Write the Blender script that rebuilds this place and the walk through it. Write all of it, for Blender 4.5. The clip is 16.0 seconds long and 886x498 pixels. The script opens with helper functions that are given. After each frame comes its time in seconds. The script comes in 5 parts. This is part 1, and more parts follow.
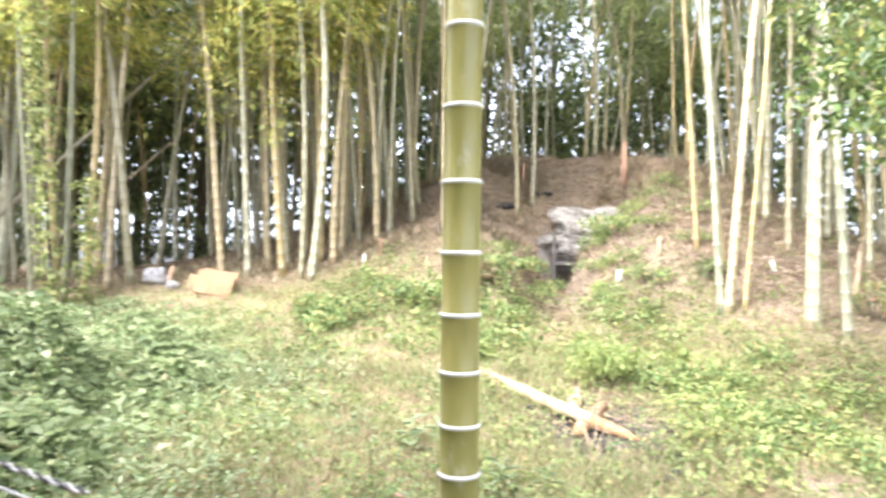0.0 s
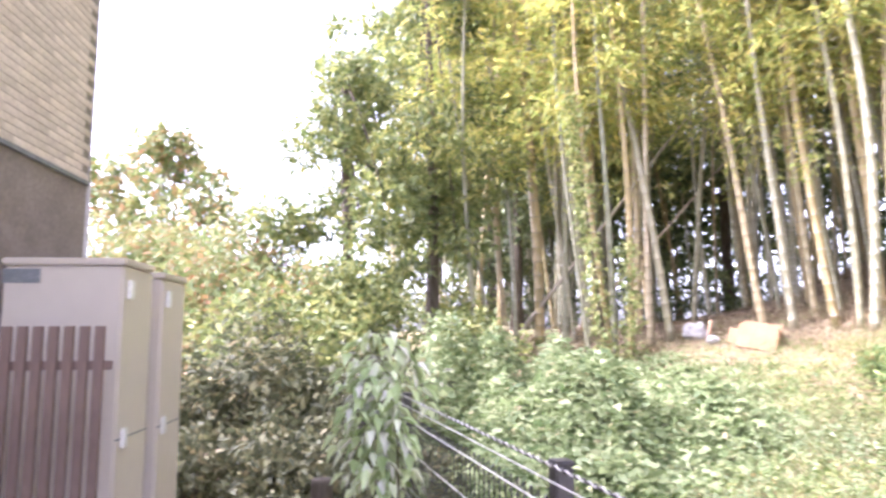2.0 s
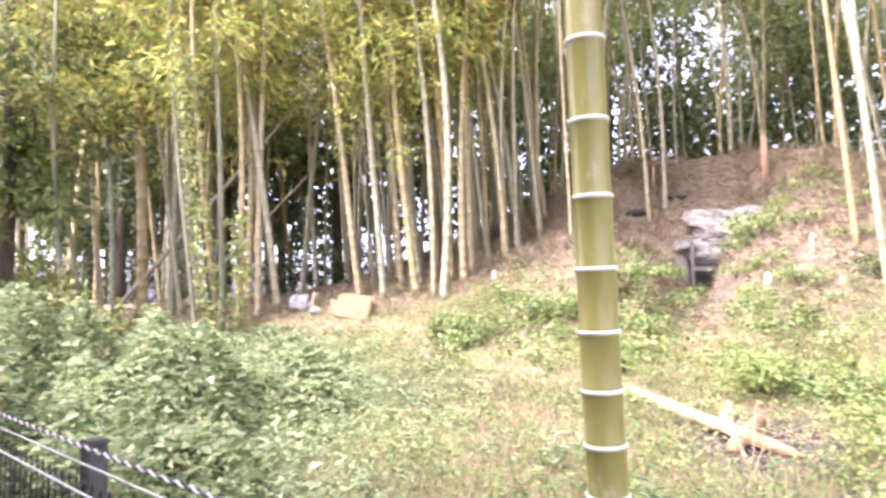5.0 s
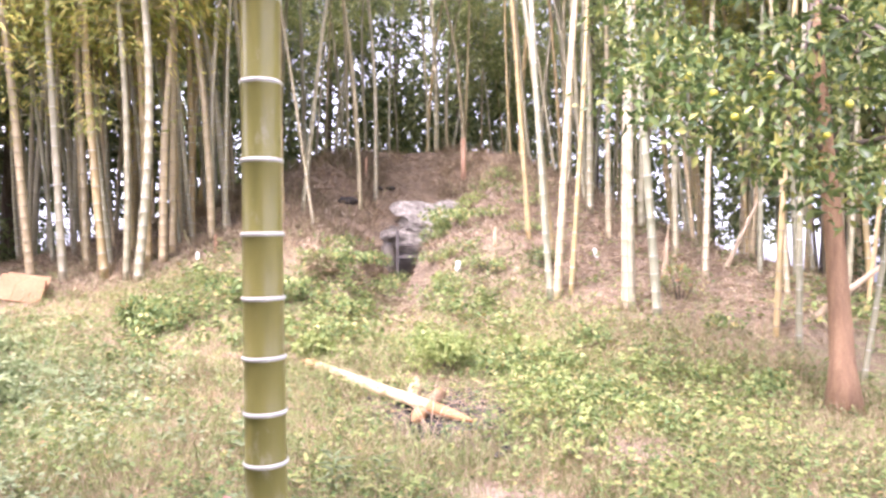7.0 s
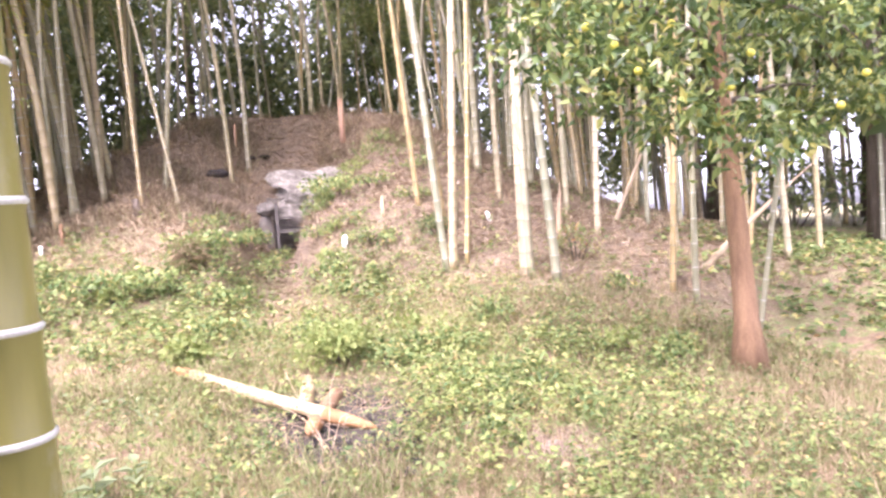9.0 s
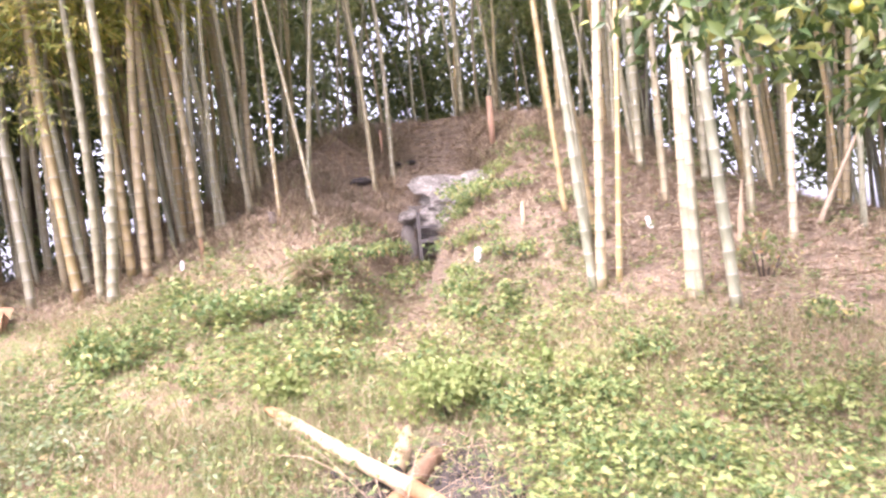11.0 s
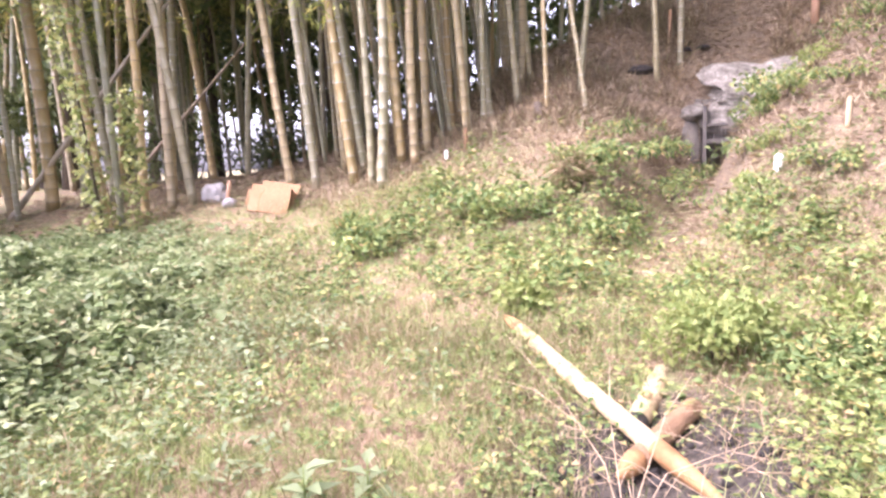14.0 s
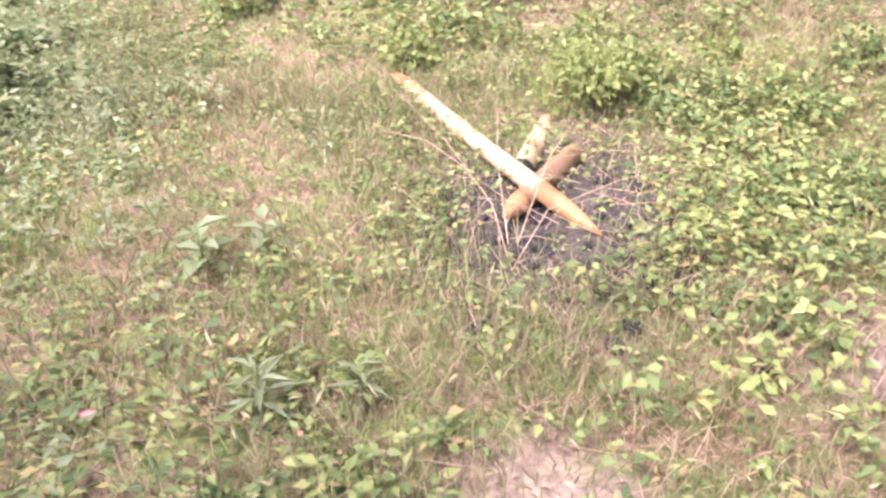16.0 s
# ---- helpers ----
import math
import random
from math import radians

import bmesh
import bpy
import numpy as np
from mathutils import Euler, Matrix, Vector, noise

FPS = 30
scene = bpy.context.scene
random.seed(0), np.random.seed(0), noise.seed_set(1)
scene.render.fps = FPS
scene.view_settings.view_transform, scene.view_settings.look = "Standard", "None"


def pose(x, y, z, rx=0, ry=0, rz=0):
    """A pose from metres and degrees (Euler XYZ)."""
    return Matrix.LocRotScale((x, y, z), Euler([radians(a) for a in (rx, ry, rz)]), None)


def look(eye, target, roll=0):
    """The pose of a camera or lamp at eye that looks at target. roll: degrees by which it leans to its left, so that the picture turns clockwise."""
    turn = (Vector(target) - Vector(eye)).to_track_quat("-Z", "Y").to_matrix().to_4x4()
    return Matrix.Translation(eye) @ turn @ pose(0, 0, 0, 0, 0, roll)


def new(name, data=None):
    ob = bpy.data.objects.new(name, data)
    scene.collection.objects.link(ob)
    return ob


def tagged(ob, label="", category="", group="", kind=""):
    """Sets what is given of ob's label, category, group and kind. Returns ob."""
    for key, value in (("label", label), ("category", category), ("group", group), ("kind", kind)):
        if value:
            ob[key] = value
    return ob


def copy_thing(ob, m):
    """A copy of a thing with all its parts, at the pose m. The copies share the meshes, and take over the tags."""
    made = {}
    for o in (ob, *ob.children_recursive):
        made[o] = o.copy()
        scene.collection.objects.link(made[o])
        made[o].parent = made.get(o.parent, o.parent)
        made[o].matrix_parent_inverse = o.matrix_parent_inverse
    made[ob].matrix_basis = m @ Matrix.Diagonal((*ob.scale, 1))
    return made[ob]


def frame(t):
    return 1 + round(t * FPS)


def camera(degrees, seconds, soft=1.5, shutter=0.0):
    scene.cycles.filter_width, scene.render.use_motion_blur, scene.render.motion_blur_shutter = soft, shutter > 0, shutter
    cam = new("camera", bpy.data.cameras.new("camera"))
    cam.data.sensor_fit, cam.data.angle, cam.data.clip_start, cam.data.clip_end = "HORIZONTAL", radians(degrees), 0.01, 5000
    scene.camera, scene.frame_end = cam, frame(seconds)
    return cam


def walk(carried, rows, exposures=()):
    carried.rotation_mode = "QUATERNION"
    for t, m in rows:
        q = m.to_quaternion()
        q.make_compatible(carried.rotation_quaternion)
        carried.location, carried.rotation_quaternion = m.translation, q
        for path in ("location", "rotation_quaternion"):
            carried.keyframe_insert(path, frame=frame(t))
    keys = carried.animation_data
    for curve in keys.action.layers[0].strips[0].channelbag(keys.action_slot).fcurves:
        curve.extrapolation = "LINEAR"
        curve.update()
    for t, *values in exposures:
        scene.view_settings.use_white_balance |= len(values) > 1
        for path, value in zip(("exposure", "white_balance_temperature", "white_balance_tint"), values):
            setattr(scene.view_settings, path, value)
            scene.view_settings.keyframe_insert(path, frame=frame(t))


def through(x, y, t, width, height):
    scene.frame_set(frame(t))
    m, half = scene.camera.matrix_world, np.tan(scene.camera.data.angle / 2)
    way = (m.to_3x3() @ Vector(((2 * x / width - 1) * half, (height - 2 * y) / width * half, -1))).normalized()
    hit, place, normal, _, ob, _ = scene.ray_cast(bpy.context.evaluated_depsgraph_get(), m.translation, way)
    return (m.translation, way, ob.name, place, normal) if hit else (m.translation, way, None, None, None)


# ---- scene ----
cam = camera(67.3, 16.0, soft=2.6, shutter=0.25)
PATH = [
    (0, (0.068, -0.013, 1.501), (0.018, 1.984, 1.608), 1.8),
    (0.5, (0.017, -0.051, 1.505), (-0.486, 1.881, 1.624), 0.7),
    (1, (-0.001, -0.049, 1.52), (-0.799, 1.776, 1.71), -0.3),
    (1.5, (-0.017, -0.123, 1.536), (-1.06, 1.562, 1.808), -1.4),
    (2, (-0.126, -0.046, 1.515), (-1.513, 1.375, 1.76), -0.3),
    (2.5, (-0.135, -0.044, 1.517), (-1.684, 1.187, 1.807), 0.5),
    (3, (-0.122, -0.045, 1.511), (-1.658, 1.197, 1.824), 0.4),
    (3.5, (-0.058, -0.036, 1.519), (-1.284, 1.524, 1.767), -0.7),
    (4, (-0.016, -0.055, 1.53), (-0.984, 1.684, 1.725), -0.8),
    (4.5, (0.014, -0.038, 1.531), (-0.682, 1.829, 1.702), -0.5),
    (5, (0.058, -0.023, 1.515), (-0.372, 1.924, 1.665), -1.0),
    (5.2, (0.071, -0.024, 1.512), (-0.233, 1.947, 1.656), -1.0),
    (7.3, (0.204, 0.001, 1.457), (0.635, 1.952, 1.538), -0.6),
    (7.5, (0.211, 0.06, 1.483), (0.662, 2.008, 1.542), -1.1),
    (8, (0.212, 0.271, 1.589), (0.859, 2.163, 1.593), -4.6),
    (8.2, (0.215, 0.323, 1.626), (0.951, 2.182, 1.612), -4.8),
    (10.3, (0.857, 1.322, 1.719), (1.287, 3.274, 1.651), -4.0),
    (10.5, (0.958, 1.435, 1.743), (1.249, 3.414, 1.735), -4.5),
    (11, (1.086, 1.654, 1.784), (1.301, 3.642, 1.791), -5.3),
    (11.5, (1.077, 1.873, 1.835), (1.23, 3.866, 1.891), -5.0),
    (12, (1.098, 2.075, 1.844), (1.187, 4.072, 1.88), -3.6),
    (12.5, (1.168, 2.238, 1.876), (0.996, 4.23, 1.833), -3.2),
    (13, (1.16, 2.319, 1.844), (0.754, 4.271, 1.686), -3.5),
    (13.5, (1.134, 2.32, 1.849), (0.582, 4.231, 1.645), -2.8),
    (14, (1.153, 2.349, 1.822), (0.563, 4.242, 1.563), -2.0),
    (14.5, (1.148, 2.347, 1.801), (0.687, 4.252, 1.402), -1.4),
    (15, (1.131, 2.328, 1.772), (0.734, 4.216, 1.245), -1.4),
    (15.5, (1.131, 2.342, 1.741), (0.805, 4.167, 0.989), -1.6),
    (16, (1.143, 2.343, 1.709), (0.892, 4.108, 0.802), -1.6),
]
walk(cam, [(t, look(eye, target, roll)) for t, eye, target, roll in PATH],
     exposures=[(0.0, 3.00, 5900, 16), (1.5, 3.30, 5800, 28), (2.5, 2.90, 5700, 36), (3.3, 2.20, 5700, 37), (4.0, 2.70, 5780, 35), (5.0, 3.07, 5920, 33), (7.5, 2.77, 6000, 38), (13.0, 2.77, 5970, 38), (14.5, 2.63, 5970, 38), (16.0, 2.48, 6050, 38)])

# ---- world, sun, exposure ----
SUN_EL, SUN_AZ = radians(54), radians(-132)          # azimuth from +y, clockwise
world = bpy.data.worlds.new("world")
scene.world = world
world.use_nodes = True
wn = world.node_tree
sky = wn.nodes.new("ShaderNodeTexSky")
sky.sky_type = "NISHITA"
sky.sun_disc = False
sky.sun_elevation, sky.sun_rotation = SUN_EL, SUN_AZ
sky.air_density, sky.dust_density, sky.ozone_density = 0.6, 3.5, 0.5
wn.nodes["Background"].inputs["Strength"].default_value = 0.15
# a thin veil of cloud takes most of the blue out of the sky
veil = wn.nodes.new("ShaderNodeHueSaturation")
veil.inputs["Saturation"].default_value = 0.3
wn.links.new(sky.outputs["Color"], veil.inputs["Color"])
wn.links.new(veil.outputs["Color"], wn.nodes["Background"].inputs["Color"])
sun = new("sun", bpy.data.lights.new("sun", "SUN"))
sun.data.energy, sun.data.angle, sun.data.color = 1.3, radians(42), (1.0, 0.925, 0.82)
sun_dir = Vector((math.sin(SUN_AZ) * math.cos(SUN_EL), math.cos(SUN_AZ) * math.cos(SUN_EL), math.sin(SUN_EL)))
sun.matrix_world = look(sun_dir * 60, (0, 0, 0))

# ---- materials ----
def mat(name, build):
    m = bpy.data.materials.new(name)
    m.use_nodes = True
    nt = m.node_tree
    build(nt, nt.nodes["Principled BSDF"])
    return m


def node(nt, kind, **inputs):
    n = nt.nodes.new(kind)
    for key, value in inputs.items():
        n.inputs[key.replace("_", " ")].default_value = value
    return n


def ramp(nt, source, stops):
    r = nt.nodes.new("ShaderNodeValToRGB")
    els = r.color_ramp.elements
    while len(els) < len(stops):
        els.new(0.5)
    for e, (p, c) in zip(els, stops):
        e.position, e.color = p, (*c, 1)
    nt.links.new(source, r.inputs["Fac"])
    return r.outputs["Color"]


def mixed(nt, fac, a, b, mode="MIX"):
    m = nt.nodes.new("ShaderNodeMix")
    m.data_type, m.blend_type = "RGBA", mode
    ins = {"f": [i for i in m.inputs if i.name == "Factor" and i.type == "VALUE"][0],
           "a": [i for i in m.inputs if i.name == "A" and i.type == "RGBA"][0],
           "b": [i for i in m.inputs if i.name == "B" and i.type == "RGBA"][0]}
    for k, v in (("f", fac), ("a", a), ("b", b)):
        if hasattr(v, "is_linked"):
            nt.links.new(v, ins[k])
        else:
            ins[k].default_value = v if k == "f" else (*v, 1)
    return [o for o in m.outputs if o.type == "RGBA"][0]


def noise_tex(nt, scale, detail=4.0, stretch=(1, 1, 1), rough=0.55, coord="Object"):
    tc = nt.nodes.new("ShaderNodeTexCoord")
    mp = nt.nodes.new("ShaderNodeMapping")
    mp.inputs["Scale"].default_value = stretch
    nt.links.new(tc.outputs[coord], mp.inputs["Vector"])
    n = node(nt, "ShaderNodeTexNoise", Scale=scale, Detail=detail, Roughness=rough)
    nt.links.new(mp.outputs["Vector"], n.inputs["Vector"])
    return n.outputs["Fac"]


def bump(nt, bsdf, height, strength=0.4, distance=0.01):
    b = node(nt, "ShaderNodeBump", Strength=strength, Distance=distance)
    nt.links.new(height, b.inputs["Height"])
    nt.links.new(b.outputs["Normal"], bsdf.inputs["Normal"])


def leaf_material(name, stops, through=0.35, rough=0.5):
    """Leaves: a colour of its own for each leaf, and light that passes through."""
    grey = lambda c: tuple(0.86 * v + 0.14 * (0.45 * c[0] + 0.5 * c[1] + 0.05 * c[2]) * w for v, w in zip(c, (1.12, 0.98, 0.85)))
    stops = [(p, grey(c)) for p, c in stops]

    def build(nt, b):
        g = nt.nodes.new("ShaderNodeNewGeometry")
        col = ramp(nt, g.outputs["Random Per Island"], stops)
        big = noise_tex(nt, 0.6, 2.0)
        shade = ramp(nt, big, [(0.3, (0.78, 0.8, 0.75)), (0.7, (1.15, 1.12, 1.05))])
        col = mixed(nt, 1.0, col, shade, "MULTIPLY")
        nt.links.new(col, b.inputs["Base Color"])
        b.inputs["Roughness"].default_value = rough
        t = nt.nodes.new("ShaderNodeBsdfTranslucent")
        nt.links.new(col, t.inputs["Color"])
        m = nt.nodes.new("ShaderNodeMixShader")
        m.inputs["Fac"].default_value = through
        nt.links.new(b.outputs["BSDF"], m.inputs[1])
        nt.links.new(t.outputs["BSDF"], m.inputs[2])
        nt.links.new(m.outputs["Shader"], nt.nodes["Material Output"].inputs["Surface"])
    return mat(name, build)


def plain_material(name, dark, light, scale=6.0, rough=0.6, stretch=(1, 1, 1), relief=0.3, metal=0.0, depth=0.004, vary=0.0, tone=0.15):
    """A surface of two tones at two scales, with fine relief."""
    def build(nt, b):
        big, fine = noise_tex(nt, scale, 5.0, stretch), noise_tex(nt, scale * 9, 4.0, stretch)
        col = ramp(nt, big, [(0.3, dark), (0.7, light)])
        grain = ramp(nt, fine, [(0.3, (1 - 1.2 * tone,) * 3), (0.7, (1 + 0.8 * tone,) * 3)])
        col = mixed(nt, 1.0, col, grain, "MULTIPLY")
        if vary:
            info = nt.nodes.new("ShaderNodeObjectInfo")
            r = ramp(nt, info.outputs["Random"], [(0.0, (1 - vary,) * 3), (1.0, (1 + vary,) * 3)])
            col = mixed(nt, 1.0, col, r, "MULTIPLY")
        nt.links.new(col, b.inputs["Base Color"])
        b.inputs["Roughness"].default_value, b.inputs["Metallic"].default_value = rough, metal
        bump(nt, b, fine, relief, depth)
    return mat(name, build)


def culm_material(name, stops, rough=0.42):
    def build(nt, b):
        info = nt.nodes.new("ShaderNodeObjectInfo")
        col = ramp(nt, info.outputs["Random"], stops)
        streak = noise_tex(nt, 3.0, 5.0, (4, 4, 0.5))
        col = mixed(nt, 1.0, col, ramp(nt, streak, [(0.3, (0.60, 0.62, 0.53)), (0.7, (1.06, 1.02, 0.92))]), "MULTIPLY")
        spots = noise_tex(nt, 14.0, 6.0, (1, 1, 0.5), 0.7)
        col = mixed(nt, ramp(nt, spots, [(0.55, (0, 0, 0)), (0.72, (0.55, 0.55, 0.55))]), col, (0.46, 0.44, 0.36))
        nt.links.new(col, b.inputs["Base Color"])
        b.inputs["Roughness"].default_value = rough
        bump(nt, b, streak, 0.15, 0.003)
    return mat(name, build)


CULM = culm_material("bamboo_culm", [(0.0, (0.267, 0.277, 0.21)), (0.25, (0.324, 0.306, 0.21)), (0.45, (0.339, 0.32, 0.231)), (0.6, (0.396, 0.298, 0.159)), (0.72, (0.389, 0.32, 0.159)), (0.85, (0.375, 0.342, 0.253)), (1.0, (0.252, 0.262, 0.202))])
CULM_WHITE = culm_material("bleached_culm", [(0.0, (0.44, 0.38, 0.29)), (0.5, (0.44, 0.34, 0.18)), (1.0, (0.47, 0.43, 0.36))])
CULM_GREEN = culm_material("fresh_culm", [(0.0, (0.286, 0.275, 0.0935)), (1.0, (0.308, 0.286, 0.099))], 0.3)
CULM_DEAD = culm_material("dead_culm", [(0.0, (0.42, 0.40, 0.36)), (0.6, (0.40, 0.30, 0.21)), (1.0, (0.36, 0.32, 0.27))], 0.7)
RING = plain_material("node_ring", (0.55, 0.56, 0.5), (0.72, 0.72, 0.66), 20, 0.6)
RING_DARK = plain_material("node_scar", (0.16, 0.14, 0.09), (0.3, 0.27, 0.19), 20, 0.7)
BAMBOO_LEAF = leaf_material("bamboo_leaf", [(0.0, (0.242, 0.33, 0.066)), (0.45, (0.396, 0.462, 0.099)), (0.75, (0.572, 0.539, 0.11)), (1.0, (0.748, 0.605, 0.154))], 0.55)
# the bamboo leaf again, its colour darkened for shade deep in the grove
SHADED_BAMBOO_LEAF = leaf_material("shaded_bamboo_leaf", [(0.0, (0.13, 0.195, 0.0585)), (0.6, (0.247, 0.312, 0.091)), (1.0, (0.442, 0.442, 0.143))], 0.5)
DARK_LEAF = leaf_material("evergreen_leaf", [(0.0, (0.0675, 0.115, 0.0405)), (0.6, (0.155, 0.209, 0.0743)), (1.0, (0.284, 0.324, 0.115))], 0.35, 0.5)
HEDGE_LEAF = leaf_material("hedge_leaf", [(0.0, (0.065, 0.078, 0.039)), (0.5, (0.13, 0.15, 0.0715)), (0.9, (0.247, 0.247, 0.117)), (1.0, (0.351, 0.286, 0.143))], 0.3, 0.65)
MID_LEAF = leaf_material("laurel_leaf", [(0.0, (0.099, 0.154, 0.044)), (0.6, (0.209, 0.264, 0.077)), (1.0, (0.396, 0.396, 0.11))], 0.35)
YUZU_LEAF = leaf_material("citrus_leaf", [(0.0, (0.0469, 0.103, 0.0282)), (0.5, (0.112, 0.188, 0.0469)), (0.85, (0.254, 0.338, 0.0845)), (1.0, (0.469, 0.451, 0.103))], 0.35, 0.35)
RED_LEAF = leaf_material("autumn_leaf", [(0.0, (0.141, 0.224, 0.068)), (0.5, (0.264, 0.316, 0.111)), (0.8, (0.352, 0.296, 0.119)), (1.0, (0.422, 0.204, 0.0935))], 0.35)
KUDZU = leaf_material("vine_leaf", [(0.0, (0.116, 0.191, 0.0696)), (0.45, (0.22, 0.301, 0.127)), (0.85, (0.348, 0.429, 0.21)), (0.97, (0.417, 0.463, 0.255)), (1.0, (0.463, 0.383, 0.232))], 0.45, 0.55)
WEED = leaf_material("weed_leaf", [(0.0, (0.088, 0.165, 0.0495)), (0.45, (0.187, 0.286, 0.088)), (0.8, (0.33, 0.418, 0.132)), (0.93, (0.44, 0.396, 0.132)), (1.0, (0.462, 0.286, 0.154))], 0.35, 0.68)
WEED_PALE = leaf_material("pale_leaf", [(0.0, (0.187, 0.264, 0.128)), (1.0, (0.289, 0.365, 0.196))], 0.3, 0.6)
WEED_BRIGHT = leaf_material("young_leaf", [(0.0, (0.20, 0.30, 0.075)), (1.0, (0.37, 0.42, 0.13))], 0.4, 0.68)
IVY_LEAF = leaf_material("ivy_leaf", [(0.0, (0.20, 0.28, 0.08)), (0.6, (0.36, 0.43, 0.15)), (1.0, (0.58, 0.56, 0.22))], 0.45)
VINE_PALE = leaf_material("silvery_vine_leaf", [(0.0, (0.307, 0.449, 0.166)), (0.5, (0.639, 0.779, 0.427)), (1.0, (0.8, 0.8, 0.8))], 0.3, 0.4)
LONG_GRASS = leaf_material("long_grass", [(0.0, (0.18, 0.27, 0.072)), (0.6, (0.288, 0.378, 0.108)), (1.0, (0.45, 0.468, 0.198))], 0.4, 0.5)
GRASS = leaf_material("grass_blade", [(0.0, (0.123, 0.162, 0.046)), (0.36, (0.209, 0.243, 0.0782)), (0.5, (0.309, 0.239, 0.138)), (0.75, (0.394, 0.284, 0.179)), (1.0, (0.503, 0.387, 0.267))], 0.25, 0.7)
STRAW = leaf_material("seed_head", [(0.0, (0.34, 0.34, 0.16)), (1.0, (0.60, 0.54, 0.33))], 0.3, 0.8)
LITTER = leaf_material("fallen_leaf", [(0.0, (0.13, 0.09, 0.06)), (0.4, (0.27, 0.20, 0.125)), (0.75, (0.40, 0.31, 0.205)), (1.0, (0.60, 0.51, 0.38))], 0.1, 0.8)
BRUSH = leaf_material("dead_brush_leaf", [(0.0, (0.116, 0.0943, 0.058)), (0.5, (0.275, 0.21, 0.131)), (0.9, (0.435, 0.334, 0.217)), (1.0, (0.29, 0.348, 0.131))], 0.15, 0.8)
BARK = plain_material("bark", (0.212, 0.125, 0.072), (0.382, 0.239, 0.135), 5, 0.85, (3, 3, 0.6), 0.9, 0.0, 0.02)
BARK_DARK = plain_material("dark_bark", (0.07, 0.055, 0.04), (0.17, 0.14, 0.11), 5, 0.9, (3, 3, 0.6), 0.8, 0.0, 0.02)
STONE = plain_material("weathered_stone", (0.125, 0.112, 0.092), (0.537, 0.5, 0.437), 4.6, 0.92, (1, 1, 2.6), 1.0, 0.0, 0.06, tone=0.45)
STONE_DARK = plain_material("shaded_stone", (0.10, 0.09, 0.075), (0.22, 0.20, 0.17), 3, 0.95, (1, 1, 1), 0.8, 0.0, 0.03)
IRON = plain_material("painted_iron", (0.06, 0.055, 0.05), (0.13, 0.115, 0.10), 9, 0.55, relief=0.2)
STEEL = plain_material("galvanised_wire", (0.62, 0.60, 0.58), (0.82, 0.79, 0.76), 30, 0.4, metal=0.15)
RING_MID = plain_material("pale_node", (0.36, 0.34, 0.28), (0.48, 0.46, 0.39), 20, 0.6)
POST = plain_material("dark_steel_post", (0.05, 0.045, 0.05), (0.10, 0.09, 0.09), 12, 0.5)
TANK = plain_material("enamelled_steel", (0.6, 0.538, 0.474), (0.63, 0.563, 0.497), 1.3, 0.4, relief=0.03, tone=0.02)
TANK_TRIM = plain_material("white_plastic", (0.80, 0.79, 0.77), (0.86, 0.85, 0.83), 5, 0.45, relief=0.05)
GREY_PLATE = plain_material("grey_plate", (0.16, 0.17, 0.19), (0.26, 0.27, 0.29), 12, 0.5)
SLAT = plain_material("brown_slat", (0.166, 0.11, 0.0938), (0.262, 0.179, 0.155), 7, 0.6, (1, 1, 0.2))
TILE = plain_material("facing_tile", (0.60, 0.51, 0.45), (0.72, 0.63, 0.56), 3.0, 0.7, vary=0.12)
MORTAR = plain_material("tile_joint", (0.22, 0.19, 0.16), (0.30, 0.26, 0.22), 9, 0.9)
DARK_WALL = plain_material("dark_render", (0.204, 0.168, 0.16), (0.277, 0.233, 0.218), 4, 0.85, relief=0.5)
ALU = plain_material("anodised_frame", (0.343, 0.32, 0.296), (0.437, 0.406, 0.382), 6, 0.4, relief=0.05)
CURTAIN = plain_material("curtain", (0.40, 0.42, 0.38), (0.52, 0.54, 0.50), 3, 0.9, (6, 6, 0.2))
CARD = plain_material("cardboard", (0.289, 0.165, 0.0828), (0.372, 0.223, 0.119), 4, 0.85)
BAG = plain_material("white_plastic_bag", (0.22, 0.215, 0.21), (0.34, 0.33, 0.33), 9, 0.5, relief=0.6, depth=0.02)
WHITE = plain_material("white_marker", (0.75, 0.74, 0.73), (0.88, 0.87, 0.86), 12, 0.6)
PEELED = plain_material("peeled_wood", (0.40, 0.30, 0.17), (0.57, 0.455, 0.29), 4, 0.6, (1, 1, 1), 0.3)
SCORCH = plain_material("scorched_wood", (0.26, 0.13, 0.055), (0.46, 0.27, 0.12), 6, 0.75, (1, 1, 1), 0.5)
# charcoal, and the black that paints the dark of the burrow mouths
CHAR_AND_HOLE_DARK = plain_material("charcoal", (0.015, 0.014, 0.013), (0.06, 0.052, 0.048), 12, 0.9, relief=0.8)
ORANGE_WOOD = plain_material("orange_post", (0.42, 0.25, 0.16), (0.55, 0.36, 0.24), 5, 0.75, (3, 3, 0.5))
TWIG = plain_material("dry_twig", (0.396, 0.282, 0.176), (0.581, 0.44, 0.308), 12, 0.8)
SCRAP = plain_material("pink_paper", (0.60, 0.25, 0.24), (0.78, 0.45, 0.42), 20, 0.7)
FRUIT = plain_material("yuzu_peel", (0.475, 0.432, 0.045), (0.541, 0.518, 0.09), 10, 0.45, relief=0.4)


def glass_build(nt, b):
    b.inputs["Base Color"].default_value = (0.75, 0.8, 0.78, 1)
    b.inputs["Transmission Weight"].default_value = 0.85
    b.inputs["Roughness"].default_value, b.inputs["IOR"].default_value = 0.06, 1.45


GLASS = mat("window_glass", glass_build)


